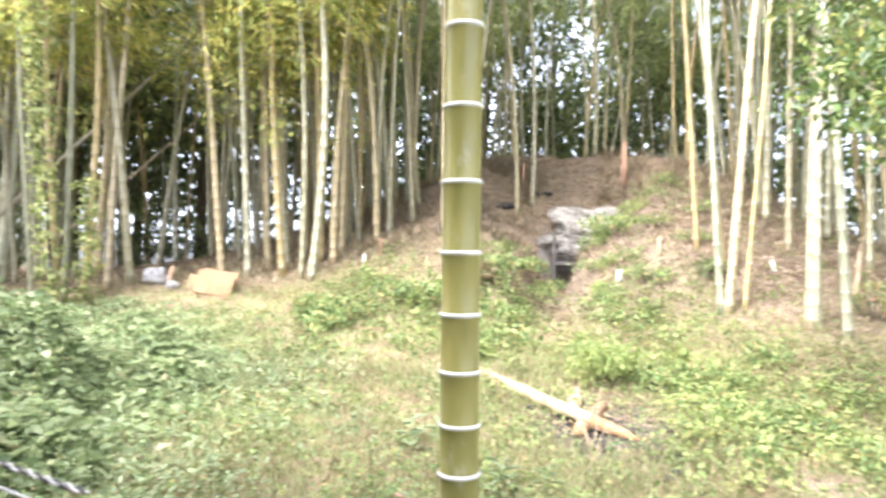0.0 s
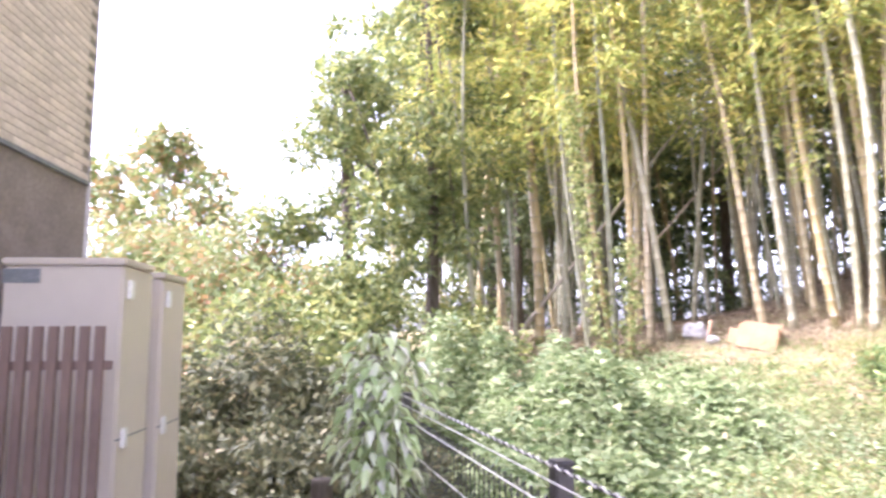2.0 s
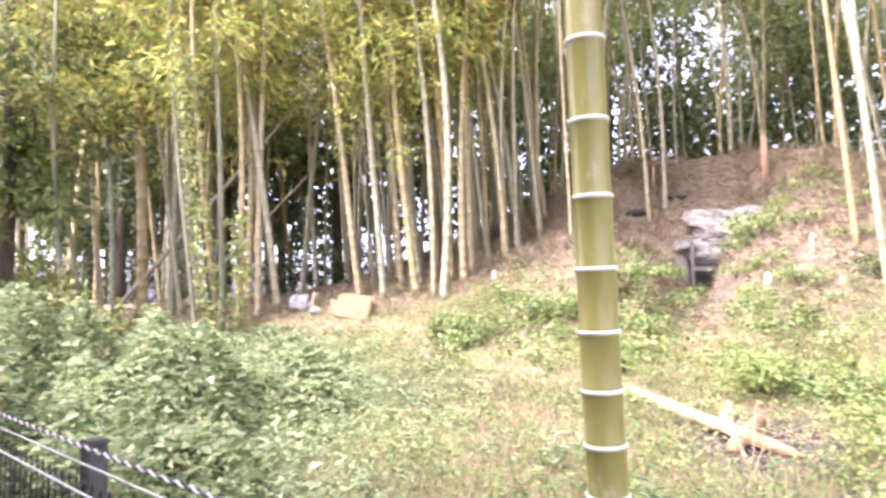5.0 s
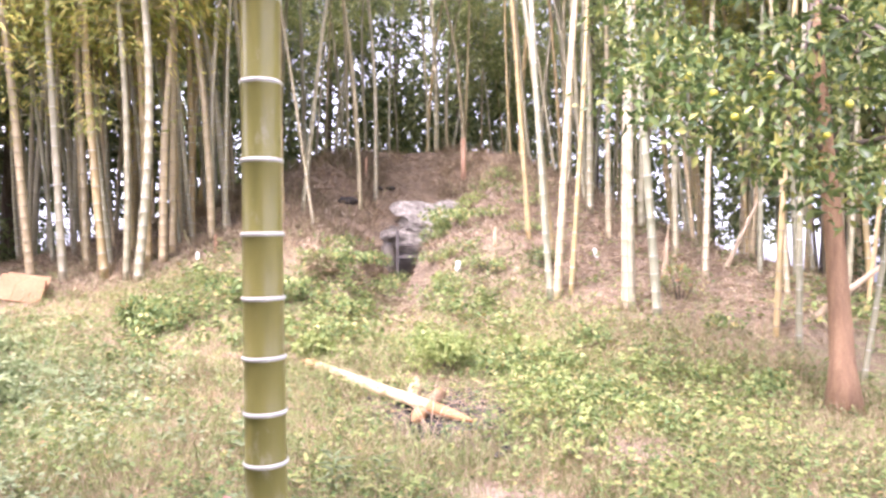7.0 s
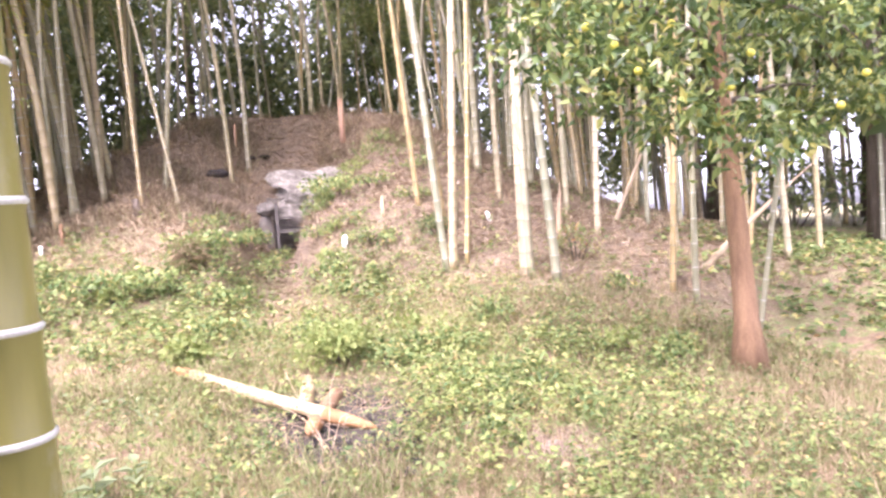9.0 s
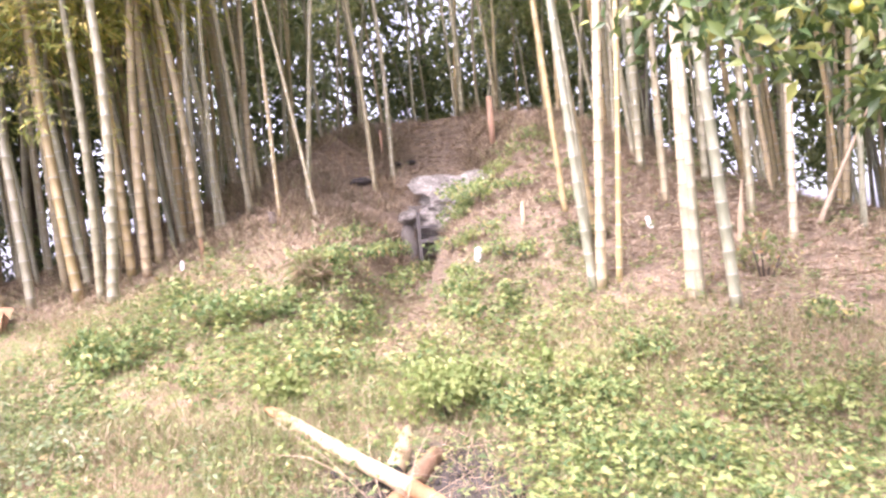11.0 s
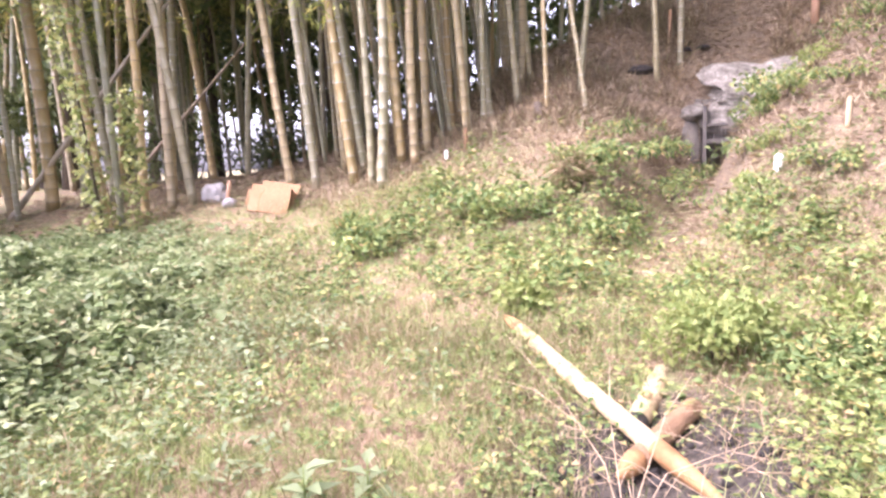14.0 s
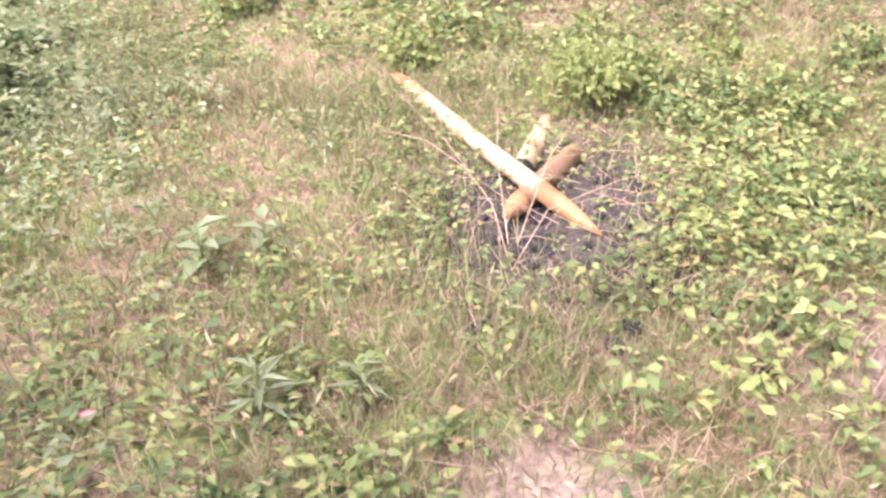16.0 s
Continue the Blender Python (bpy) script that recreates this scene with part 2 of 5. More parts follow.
def ground_build(nt, b):
    """Soil, dry grass and litter: greener on the flat, bare and brown on the mound, black where the fire was."""
    tc = nt.nodes.new("ShaderNodeTexCoord")
    fine, mid, big = noise_tex(nt, 38, 6), noise_tex(nt, 7, 5), noise_tex(nt, 0.8, 4)
    soil = ramp(nt, fine, [(0.25, (0.085, 0.065, 0.043)), (0.5, (0.185, 0.142, 0.096)), (0.75, (0.335, 0.265, 0.185))])
    dry = ramp(nt, fine, [(0.25, (0.15, 0.105, 0.065)), (0.5, (0.33, 0.24, 0.155)), (0.75, (0.49, 0.375, 0.27))])
    green = ramp(nt, fine, [(0.25, (0.07, 0.10, 0.03)), (0.55, (0.17, 0.21, 0.07)), (0.8, (0.32, 0.33, 0.13))])
    turf = mixed(nt, ramp(nt, mid, [(0.42, (0, 0, 0)), (0.58, (1, 1, 1))]), dry, green)

    def near(x, y, r0, r1):
        d = nt.nodes.new("ShaderNodeVectorMath")
        d.operation = "DISTANCE"
        flat = nt.nodes.new("ShaderNodeVectorMath")
        flat.operation = "MULTIPLY"
        flat.inputs[1].default_value = (1, 1, 0)
        nt.links.new(tc.outputs["Object"], flat.inputs[0])
        nt.links.new(flat.outputs[0], d.inputs[0])
        d.inputs[1].default_value = (x, y, 0)
        wob = nt.nodes.new("ShaderNodeMath")
        wob.operation = "MULTIPLY_ADD"
        nt.links.new(big if r1 > 3 else mid, wob.inputs[0])
        wob.inputs[1].default_value = 0.55 * r1
        nt.links.new(d.outputs["Value"], wob.inputs[2])
        m = nt.nodes.new("ShaderNodeMapRange")
        m.inputs["From Min"].default_value, m.inputs["From Max"].default_value = r0 + 0.27 * r1, r1 + 0.27 * r1
        m.inputs["To Min"].default_value, m.inputs["To Max"].default_value = 1, 0
        nt.links.new(wob.outputs[0], m.inputs["Value"])
        return m.outputs["Result"]
    col = mixed(nt, near(3.6, 15.5, 5.0, 8.2), turf, soil)
    col = mixed(nt, near(-6.0, 16.0, 4.0, 6.5), col, soil)
    col = mixed(nt, near(5.8, 9.2, 2.2, 4.0), col, soil)
    col = mixed(nt, near(1.3, 9.2, 0.3, 1.2), col, soil)
    col = mixed(nt, near(1.25, 3.65, 0.12, 0.4), col, ramp(nt, fine, [(0.3, (0.20, 0.15, 0.11)), (0.7, (0.46, 0.36, 0.28))]))
    col = mixed(nt, near(2.4, 4.3, 0.15, 0.5), col, ramp(nt, fine, [(0.3, (0.16, 0.12, 0.09)), (0.7, (0.40, 0.31, 0.24))]))
    col = mixed(nt, near(1.32, 5.4, 0.62, 1.1), col, ramp(nt, fine, [(0.3, (0.02, 0.018, 0.016)), (0.6, (0.10, 0.085, 0.07)), (0.8, (0.36, 0.28, 0.21))]))
    col = mixed(nt, 1.0, col, ramp(nt, mid, [(0.3, (0.55, 0.52, 0.5)), (0.52, (0.95, 0.93, 0.92)), (0.7, (1.2, 1.16, 1.1))]), "MULTIPLY")
    nt.links.new(col, b.inputs["Base Color"])
    b.inputs["Roughness"].default_value = 0.95
    bump(nt, b, fine, 0.8, 0.03)


GROUND = mat("ground_soil", ground_build)

# ---- helpers for building ----
def smooth(a, b, v):
    v = np.clip((v - a) / (b - a), 0.0, 1.0)
    return v * v * (3 - 2 * v)


def ground(x, y):
    """Height of the ground: a gentle rise, the mound, and the cutting that leads to the tomb."""
    x, y = np.asarray(x, float), np.asarray(y, float)
    z = 0.06 * np.clip(y, 0.0, 8.0) + 0.17 * np.clip(y - 8.0, 0.0, 4.2)
    z = z * (1 - smooth(26, 60, np.hypot(x - 3, y - 16)))
    z = z + 3.25 * np.exp(-((x - 3.3) ** 2 + (y - 15.8) ** 2) / 31.0)
    z = z + 0.35 * smooth(2.0, 4.5, x) * smooth(5.2, 7.5, y) * (1 - smooth(9, 13, y))
    z = z + 0.3 * smooth(-2.0, -5.0, x) * smooth(8, 11, y) * (1 - smooth(20, 40, y))
    z = z + smooth(13.0, 16.5, y) * (1 - smooth(20, 32, y)) * (0.72 * np.exp(-((x - 2.5) / 7.5) ** 2) + 0.4 * np.exp(-((x + 2.8) / 2.6) ** 2))
    z = z - 0.09 * np.exp(-((x - 1.15) ** 2 + (y - 5.6) ** 2) / 0.6)
    floor = 0.62 + 0.17 * (y - 7.6)
    side, k = x - (1.25 + 0.2 * (y - 8.5)), smooth(9.5, 12.0, y)
    off = np.where(side > 0, side * (1 + 1.2 * k) + 0.25 * k, -side)
    front = floor + 0.55 * smooth(0.24, 0.95, off) + 0.42 * np.clip(off - 0.55, 0.0, 9.0)
    back = 2.42 + 0.66 * (y - 13.5) + 0.3 * np.clip(np.abs(side) - 0.4, 0.0, 9.0)
    bowl = np.where(y < 13.5, front, back)
    return z + (np.minimum(z, bowl) - z) * smooth(7.2, 9.2, y)


def bumpy(x, y):
    """Small unevenness of the ground."""
    return 0.035 * np.sin(2.3 * x + 1.1 * np.sin(1.7 * y)) * np.sin(1.9 * y + 0.7) + 0.02 * np.sin(6.1 * x + 2 * y) * np.sin(5.3 * y - 1.3 * x)


def surface(x, y):
    return ground(x, y) + bumpy(x, y) * (np.hypot(x, y) < 40)


def mesh_from(name, verts, faces, material, smooth_shade=False):
    """A mesh from arrays: verts n x 3, faces m x k with one k."""
    me = bpy.data.meshes.new(name)
    verts, faces = np.asarray(verts, np.float32), np.asarray(faces, np.int32)
    me.vertices.add(len(verts))
    me.vertices.foreach_set("co", verts.ravel())
    k = faces.shape[1]
    me.loops.add(faces.size)
    me.loops.foreach_set("vertex_index", faces.ravel())
    me.polygons.add(len(faces))
    me.polygons.foreach_set("loop_start", np.arange(0, faces.size, k, dtype=np.int32))
    if smooth_shade:
        me.polygons.foreach_set("use_smooth", np.ones(len(faces), bool))
    me.update(calc_edges=True)
    me.validate()
    for m in (material if isinstance(material, (list, tuple)) else [material]):
        me.materials.append(m)
    return me


rng = np.random.default_rng(7)


def unit(v):
    return v / np.maximum(np.linalg.norm(v, axis=-1, keepdims=True), 1e-9)


def leaves(P, U, N, L, W, fold=0.25, droop=0.2):
    """Arrays for leaves of four points: P base, U way it points, N its face, L length, W width."""
    U = unit(U)
    S = unit(np.cross(U, N))
    N = np.cross(S, U)
    L, W = np.broadcast_to(L, len(P))[:, None], np.broadcast_to(W, len(P))[:, None]
    mid = P + 0.42 * L * U
    v = np.stack([P, mid + 0.5 * W * S + fold * 0.5 * W * N, P + L * U - droop * L * N, mid - 0.5 * W * S + fold * 0.5 * W * N], 1)
    base = 4 * np.arange(len(P))[:, None]
    f = np.stack([base + (0, 1, 2), base + (0, 2, 3)], 1).reshape(-1, 3)
    return v.reshape(-1, 3), f


def blades(P, U, L, W, bend):
    """Arrays for grass blades of five points; bend: the sideways way of each tip."""
    S = unit(np.cross(U, bend + 1e-4))
    L, W = L[:, None], np.broadcast_to(W, len(P))[:, None]
    m = P + 0.55 * L * U + 0.15 * L * bend
    v = np.stack([P - W * S / 2, P + W * S / 2, m - 0.4 * W * S, m + 0.4 * W * S, P + 0.9 * L * U + 0.55 * L * bend], 1)
    b = 5 * np.arange(len(P))[:, None]
    f = np.stack([b + (0, 1, 3), b + (0, 3, 2), b + (2, 3, 4)], 1).reshape(-1, 3)
    return v.reshape(-1, 3), f


def joined(parts):
    vs, fs, n = [], [], 0
    for v, f in parts:
        vs.append(v), fs.append(f + n)
        n += len(v)
    return np.concatenate(vs), np.concatenate(fs)


def tube(points, radii, sides=8, caps=True):
    """Arrays for a tube of quads (as triangles) along points."""
    pts, radii = np.asarray(points, float), np.broadcast_to(radii, len(points))
    way = unit(np.gradient(pts, axis=0))
    ref = np.where(np.abs(way[:, 2:3]) > 0.9, [[1.0, 0, 0]], [[0, 0, 1.0]])
    a = unit(np.cross(way, ref))
    b = np.cross(way, a)
    ang = np.linspace(0, 2 * np.pi, sides, endpoint=False)
    ring = pts[:, None] + radii[:, None, None] * (np.cos(ang)[None, :, None] * a[:, None] + np.sin(ang)[None, :, None] * b[:, None])
    v = ring.reshape(-1, 3)
    i, j = np.meshgrid(np.arange(len(pts) - 1), np.arange(sides), indexing="ij")
    p, q = i * sides + j, i * sides + (j + 1) % sides
    f = np.concatenate([np.stack([p, q, q + sides], -1).reshape(-1, 3), np.stack([p, q + sides, p + sides], -1).reshape(-1, 3)])
    if caps:
        n = len(v)
        v = np.concatenate([v, pts[:1], pts[-1:]])
        k = np.arange(sides)
        k2 = (k + 1) % sides
        last = (len(pts) - 1) * sides
        f = np.concatenate([f, np.stack([np.full(sides, n), k2, k], -1), np.stack([np.full(sides, n + 1), last + k, last + k2], -1)])
    return v, f


def part(name, data, material, parent=None, label="", m=None, smooth_shade=False):
    """ONE mesh object, from a bmesh, arrays or a mesh, under its thing."""
    if isinstance(data, tuple):
        data = mesh_from(name, data[0], data[1], material, smooth_shade)
    elif isinstance(data, bmesh.types.BMesh):
        me = bpy.data.meshes.new(name)
        data.to_mesh(me)
        data.free()
        me.materials.append(material)
        data = me
    ob = new(name, data)
    if parent:
        ob.parent = parent
    if m is not None:
        ob.matrix_basis = m
    return tagged(ob, label) if label else ob


def empty(name, m, label, category, group=""):
    e = new(name)
    e.empty_display_size = 0.1
    e.matrix_basis = m
    return tagged(e, label, category, group)


def box(x0, x1, y0, y1, z0, z1, bevel=0.0):
    bm = bmesh.new()
    bmesh.ops.create_cube(bm, size=1)
    for v in bm.verts:
        v.co = ((x0 + x1) / 2 + v.co.x * (x1 - x0), (y0 + y1) / 2 + v.co.y * (y1 - y0), (z0 + z1) / 2 + v.co.z * (z1 - z0))
    if bevel:
        bmesh.ops.bevel(bm, geom=bm.edges[:], offset=bevel, segments=2, affect="EDGES")
    return bm


def rock(rx, ry, rz, seed, rough=0.2, fine=4):
    """A rounded, uneven boulder."""
    bm = bmesh.new()
    bmesh.ops.create_icosphere(bm, subdivisions=fine, radius=1)
    for v in bm.verts:
        n = noise.noise(v.co * 1.4 + Vector((seed, 0, 0))) + 0.45 * noise.noise(v.co * 3.7 + Vector((0, seed, 0))) + 0.2 * noise.noise(v.co * 9 + Vector((0, 0, seed)))
        v.co = v.co * (1 + rough * n)
        v.co = Vector([math.copysign(abs(c) ** 0.93, c) for c in v.co])
        v.co.x, v.co.y, v.co.z = v.co.x * rx, v.co.y * ry, v.co.z * rz
    for f in bm.faces:
        f.smooth = True
    return bm

# ---- the ground ----
def steps(lo, a, b, hi, fine, grow=1.25):
    core = list(np.arange(a, b, fine))
    out, d, v = [], fine, b
    while v < hi:
        out.append(v)
        d *= grow
        v += d
    left, d, v = [], fine, a
    while v > lo:
        d *= grow
        v -= d
        left.append(v)
    return np.array(left[::-1] + core + out + [hi])


gx = steps(-900, -8, 9, 900, 0.1)
gy = steps(-900, -2, 18, 900, 0.1)
X, Y = np.meshgrid(gx, gy, indexing="ij")
Z = surface(X, Y)
idx = np.arange(X.size).reshape(X.shape)
quads = np.stack([idx[:-1, :-1], idx[1:, :-1], idx[1:, 1:], idx[:-1, 1:]], -1).reshape(-1, 4)
cen = np.stack([X.ravel(), Y.ravel(), Z.ravel()], 1)[quads].mean(1)
span = np.ptp(Z.ravel()[quads], axis=1)
# the mouth of the chamber is open
mouth = (np.abs(cen[:, 0] - 2.3) < 0.36) & (cen[:, 1] > 13.3) & (cen[:, 1] < 13.62) & (span > 0.3)
tagged(part("ground", mesh_from("ground", np.stack([X.ravel(), Y.ravel(), Z.ravel()], 1), quads[~mouth], GROUND, True), GROUND), "uneven soil with dry grass and brown leaf litter", "ground", kind="structure")

# ---- bamboo ----
def culm_arrays(height, r0, first, bend, seed, sides=8, at=None):
    """A jointed, tapering stem that bows near its top; returns stem arrays and the joints' heights."""
    r = np.random.default_rng(seed)
    zs, z, gap = [], 0.0, first
    while z < height:
        z += gap
        gap = min(gap * 1.045, 0.36) * r.uniform(0.96, 1.04)
        zs.append(z)
    zs = np.array(at if at else zs[:-1])
    at_z, rad = [0.0], [r0 * 1.05]
    for q in zs:
        taper = r0 * (1 - 0.86 * (q / height) ** 1.3)
        at_z += [q - 0.014, q, q + 0.014]
        rad += [taper, taper * 1.08, taper * 0.98]
    at_z.append(height)
    rad.append(r0 * 0.12)
    at_z, rad = np.array(at_z), np.array(rad)
    sway = 0.0 if at else 0.012
    axis = lambda q: np.stack([bend * (q / height) ** 3 * height * 0.22 + sway * np.sin(q * 1.1 + seed), sway * np.cos(q * 0.9 + seed), q + 0 * np.asarray(q)], -1)
    return tube(axis(at_z), rad, sides), zs, axis


def culm_mesh(name, height, r0, first, bend, seed, stem, ring, sides=8):
    (v, f), zs, axis = culm_arrays(height, r0, first, bend, seed, sides)
    me = mesh_from(name, v, f, [stem, ring], True)
    row = np.minimum(f[:, :].min(1) // sides, 3 * len(zs))
    me.polygons.foreach_set("material_index", ((row % 3 == 1) & (f.max(1) < len(v) - 2)).astype(np.int32))
    return me


def spray_arrays(tips, ways, count, length, width, seed, spread=0.5):
    """Drooping leaves about the tips of twigs."""
    r = np.random.default_rng(seed)
    P = np.repeat(tips, count, 0) + r.normal(0, 0.13, (len(tips) * count, 3))
    U = unit(np.repeat(ways, count, 0) * 0.7 + r.normal(0, spread, (len(P), 3)) + (0, 0, -0.45))
    N = unit(r.normal(0, 0.5, (len(P), 3)) + (0, 0, 1))
    return leaves(P, U, N, length * r.uniform(0.6, 1.2, len(P)), width * r.uniform(0.7, 1.2, len(P)), 0.2, 0.15)


def crown_mesh(name, height, low, bend, seed, twigs, count, reach=1.0, leaf=0.17, leaf_mat=BAMBOO_LEAF):
    """Branches with leaf sprays, from low to the top of a culm of that height and bend."""
    r = np.random.default_rng(seed + 50)
    q = low + (height * 1.0 - low) * r.uniform(0, 1, twigs) ** 0.9
    base = np.stack([bend * (q / height) ** 3 * height * 0.22, 0 * q, q], -1)
    ang = r.uniform(0, 2 * np.pi, twigs)
    long = reach * r.uniform(0.35, 1.25, twigs) * (1.15 - 0.6 * q / height)
    way = np.stack([np.cos(ang), np.sin(ang), r.uniform(0.0, 0.6, twigs)], -1)
    tip = base + way * long[:, None] - np.stack([0 * q, 0 * q, 0.25 * long ** 2], -1)
    sets = []
    for b, t in zip(base, tip):
        sets.append(tube([b, (b + t) / 2 + (0, 0, 0.08), t], [0.006, 0.004, 0.002], 3, False))
    mid = base + 0.6 * (tip - base) + (0, 0, 0.05)
    wood = joined(sets)
    green = joined([spray_arrays(tip, unit(way), count, leaf, leaf * 0.18, seed), spray_arrays(mid, unit(way), count // 2, leaf, leaf * 0.18, seed + 1)])
    v, f = joined([wood, green])
    me = mesh_from(name, v, f, [leaf_mat, CULM])
    ids = np.zeros(len(f), np.int32)
    ids[: len(wood[1])] = 1
    me.polygons.foreach_set("material_index", ids)
    return me


HEIGHT = 12.0
CULMS = [culm_mesh("culm", HEIGHT, 0.056, 0.17 + 0.02 * (k % 3), 0.6 + 0.3 * (k % 4), k, CULM, RING_MID if k % 2 else RING_DARK, 7) for k in range(6)]
FAR_CULMS = [culm_mesh("culm", HEIGHT, 0.056, 0.18, 0.6 + 0.3 * (k % 3), 40 + k, CULM, RING_DARK, 5) for k in range(3)]
WHITE_CULMS = [culm_mesh("culm", HEIGHT, 0.056, 0.16, 0.7, 20 + k, CULM_WHITE, RING_DARK) for k in range(2)]
CROWN_LOW = [crown_mesh("crown", HEIGHT, 3.9, 0.6 + 0.3 * (k % 4), k, 100, 13, 1.15, 0.23) for k in range(4)]
CROWN_HIGH = [crown_mesh("crown", HEIGHT, 5.3, 0.6 + 0.3 * (k % 4), k + 9, 74, 13, 1.15, 0.22) for k in range(4)]
CROWN_HANG = [crown_mesh("leaves", 5.6, 2.5, 0.1, k + 80, 26, 11, 1.0, 0.17) for k in range(2)]
# far crowns use the leaf with shade put into its colour
CROWN_FAR_LOW = [crown_mesh("crown", HEIGHT, 4.4, 0.6 + 0.3 * (k % 4), k + 60, 48, 10, 1.4, 0.32, SHADED_BAMBOO_LEAF) for k in range(3)]
CROWN_FAR = [crown_mesh("crown", HEIGHT, 6.2, 0.6 + 0.3 * (k % 4), k + 30, 36, 10, 1.3, 0.34, SHADED_BAMBOO_LEAF) for k in range(3)]


def bamboo(x, y, lx, ly, size=1.0, low=False, white=False, k=0, group="culms of the bamboo grove", crown=True, hang=False):
    """A leaning bamboo; lx, ly: sideways metres for each metre of height."""
    up = Vector((lx, ly, 1)).normalized()
    turn = Vector((0, 0, 1)).rotation_difference(up).to_matrix().to_4x4()
    z = float(surface(x, y)) - 0.06
    word = "bleached white" if white else "pale green and tan"
    e = empty("bamboo", Matrix.Translation((x, y, z)) @ turn @ pose(0, 0, 0, 0, 0, 61 * k), f"{word} bamboo culm with ringed joints, rooted in litter", "bamboo", group)
    grow = 0.94 + 0.14 * ((k * 37) % 10) / 10
    c = part("culm", FAR_CULMS[k % 3] if y > 15.5 else (WHITE_CULMS if white else CULMS)[k % (2 if white else 6)], None, e)
    c.scale = (size, size, grow)
    if crown:
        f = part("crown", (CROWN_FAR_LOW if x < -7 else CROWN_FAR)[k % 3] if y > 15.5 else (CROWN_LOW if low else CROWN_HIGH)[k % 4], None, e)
        f.scale = (1, 1, grow)
    if hang:
        part("leaves", CROWN_HANG[k % 2], None, e).scale = (1, 1, grow)
    return e


LEFT_EDGE = [(-8.30, 9.20, -0.07, 0.9), (-8.72, 10.58, -0.08, 1.15), (-8.50, 9.91, -0.16, 0.7), (-8.27, 10.32, -0.02, 0.8), (-8.01, 10.73, 0.0, 1.9), (-7.30, 10.91, -0.13, 0.8),
             (-6.44, 10.02, -0.11, 0.8), (-5.69, 9.48, -0.11, 0.9), (-5.80, 9.80, -0.02, 0.9), (-5.73, 10.19, 0.02, 1.1), (-6.26, 11.50, 0.02, 1.2), (-5.57, 10.59, 0.006, 1.1)]
FRONT_ROW = [(-7.52, 10.90, 0.02), (-7.04, 11.04, -0.10), (-5.21, 10.59, -0.12), (-6.56, 11.80, 0.10), (-3.97, 11.28, -0.10), (-3.46, 11.10, -0.08), (-3.38, 11.93, -0.065), (-2.96, 11.73, -0.127),
             (-2.54, 10.99, -0.015), (-2.34, 10.83, 0.057), (-2.44, 11.96, -0.05), (-2.18, 11.80, 0.0), (-2.10, 12.18, -0.02), (-2.30, 14.19, -0.06), (-1.43, 12.06, -0.065), (-1.27, 12.97, -0.10), (-0.87, 13.24, -0.084)]
MOUND_FRONT = [(-0.25, 12.14, -0.036, 0.75, 0), (0.08, 13.4, 0.088, 1.05, 0), (0.31, 12.30, -0.154, 0.7, 0), (1.28, 14.05, -0.05, 1.0, 0), (1.65, 14.6, 0.0, 1.05, 0), (3.62, 9.99, -0.067, 0.9, 0), (3.35, 8.34, -0.074, 1.0, 0),
               (3.40, 8.32, 0.066, 1.15, 1), (3.60, 8.29, 0.071, 0.7, 0), (3.60, 9.10, -0.053, 1.0, 0), (3.75, 9.3, -0.09, 1.0, 1), (5.11, 10.28, -0.008, 1.1, 0), (4.00, 7.57, 0.026, 1.2, 1), (4.06, 7.5, 0.0, 1.0, 0), (4.23, 7.17, -0.059, 1.1, 0)]
RIGHT_EDGE = [(6.01, 9.75, 0.0, 1.1, 0), (6.03, 8.99, 0.049, 1.0, 1), (5.44, 6.73, 0.073, 0.8, 0), (5.41, 6.33, 0.034, 0.75, 0), (7.29, 9.43, 0.032, 0.9, 0), (5.58, 5.68, 0.20, 0.6, 0), (7.9, 8.0, 0.15, 0.7, 0), (6.8, 8.2, -0.03, 0.8, 0)]
n = 0
for x, y, lx, size in LEFT_EDGE:
    bamboo(x, y, lx, 0.2 * lx, size, True, n in (1, 9, 10, 11), n)
    n += 1
for x, y, lx in FRONT_ROW:
    bamboo(x, y, lx, 0.28 * lx, 1.0 + 0.35 * ((n * 29) % 10) / 10, x < -1.8, n in (16, 23), n, hang=x < -2.2 and n % 3 != 0)
    n += 1
for x, y, lx, size, white in MOUND_FRONT + RIGHT_EDGE:
    bamboo(x, y, lx, -0.2 * lx, 0.86 * size, False, bool(white), n)
    n += 1
for i in range(24):
    x, y = rng.uniform(-5.2, -0.7), rng.uniform(12.5, 15.4)
    bamboo(x, y, rng.normal(-0.07, 0.04), rng.normal(0, 0.03), rng.uniform(0.7, 1.1), x < -1.8, i % 7 == 3, n)
    n += 1
# the depth of the grove, thinner towards the tomb
placed = 0
while placed < 185:
    x, y = rng.uniform(-15, 15), rng.uniform(11.2, 26)
    if (x > -1.0 and y < 14.6) and not (x > 5.0 and y > 8.5):
        continue
    if np.hypot(x - 2.6, y - 14.5) < 2.4 or (-5.6 < x < -3.4 and y < 13.2) or rng.uniform() < smooth(18, 30, y):
        continue
    lean = rng.normal(-0.02, 0.055)
    bamboo(x, y, lean, rng.normal(0, 0.04), rng.uniform(0.75, 1.35), rng.uniform() < 0.6 and x < -5.5, rng.uniform() < 0.1, n, "bamboo in the depth of the grove")
    n, placed = n + 1, placed + 1
placed = 0
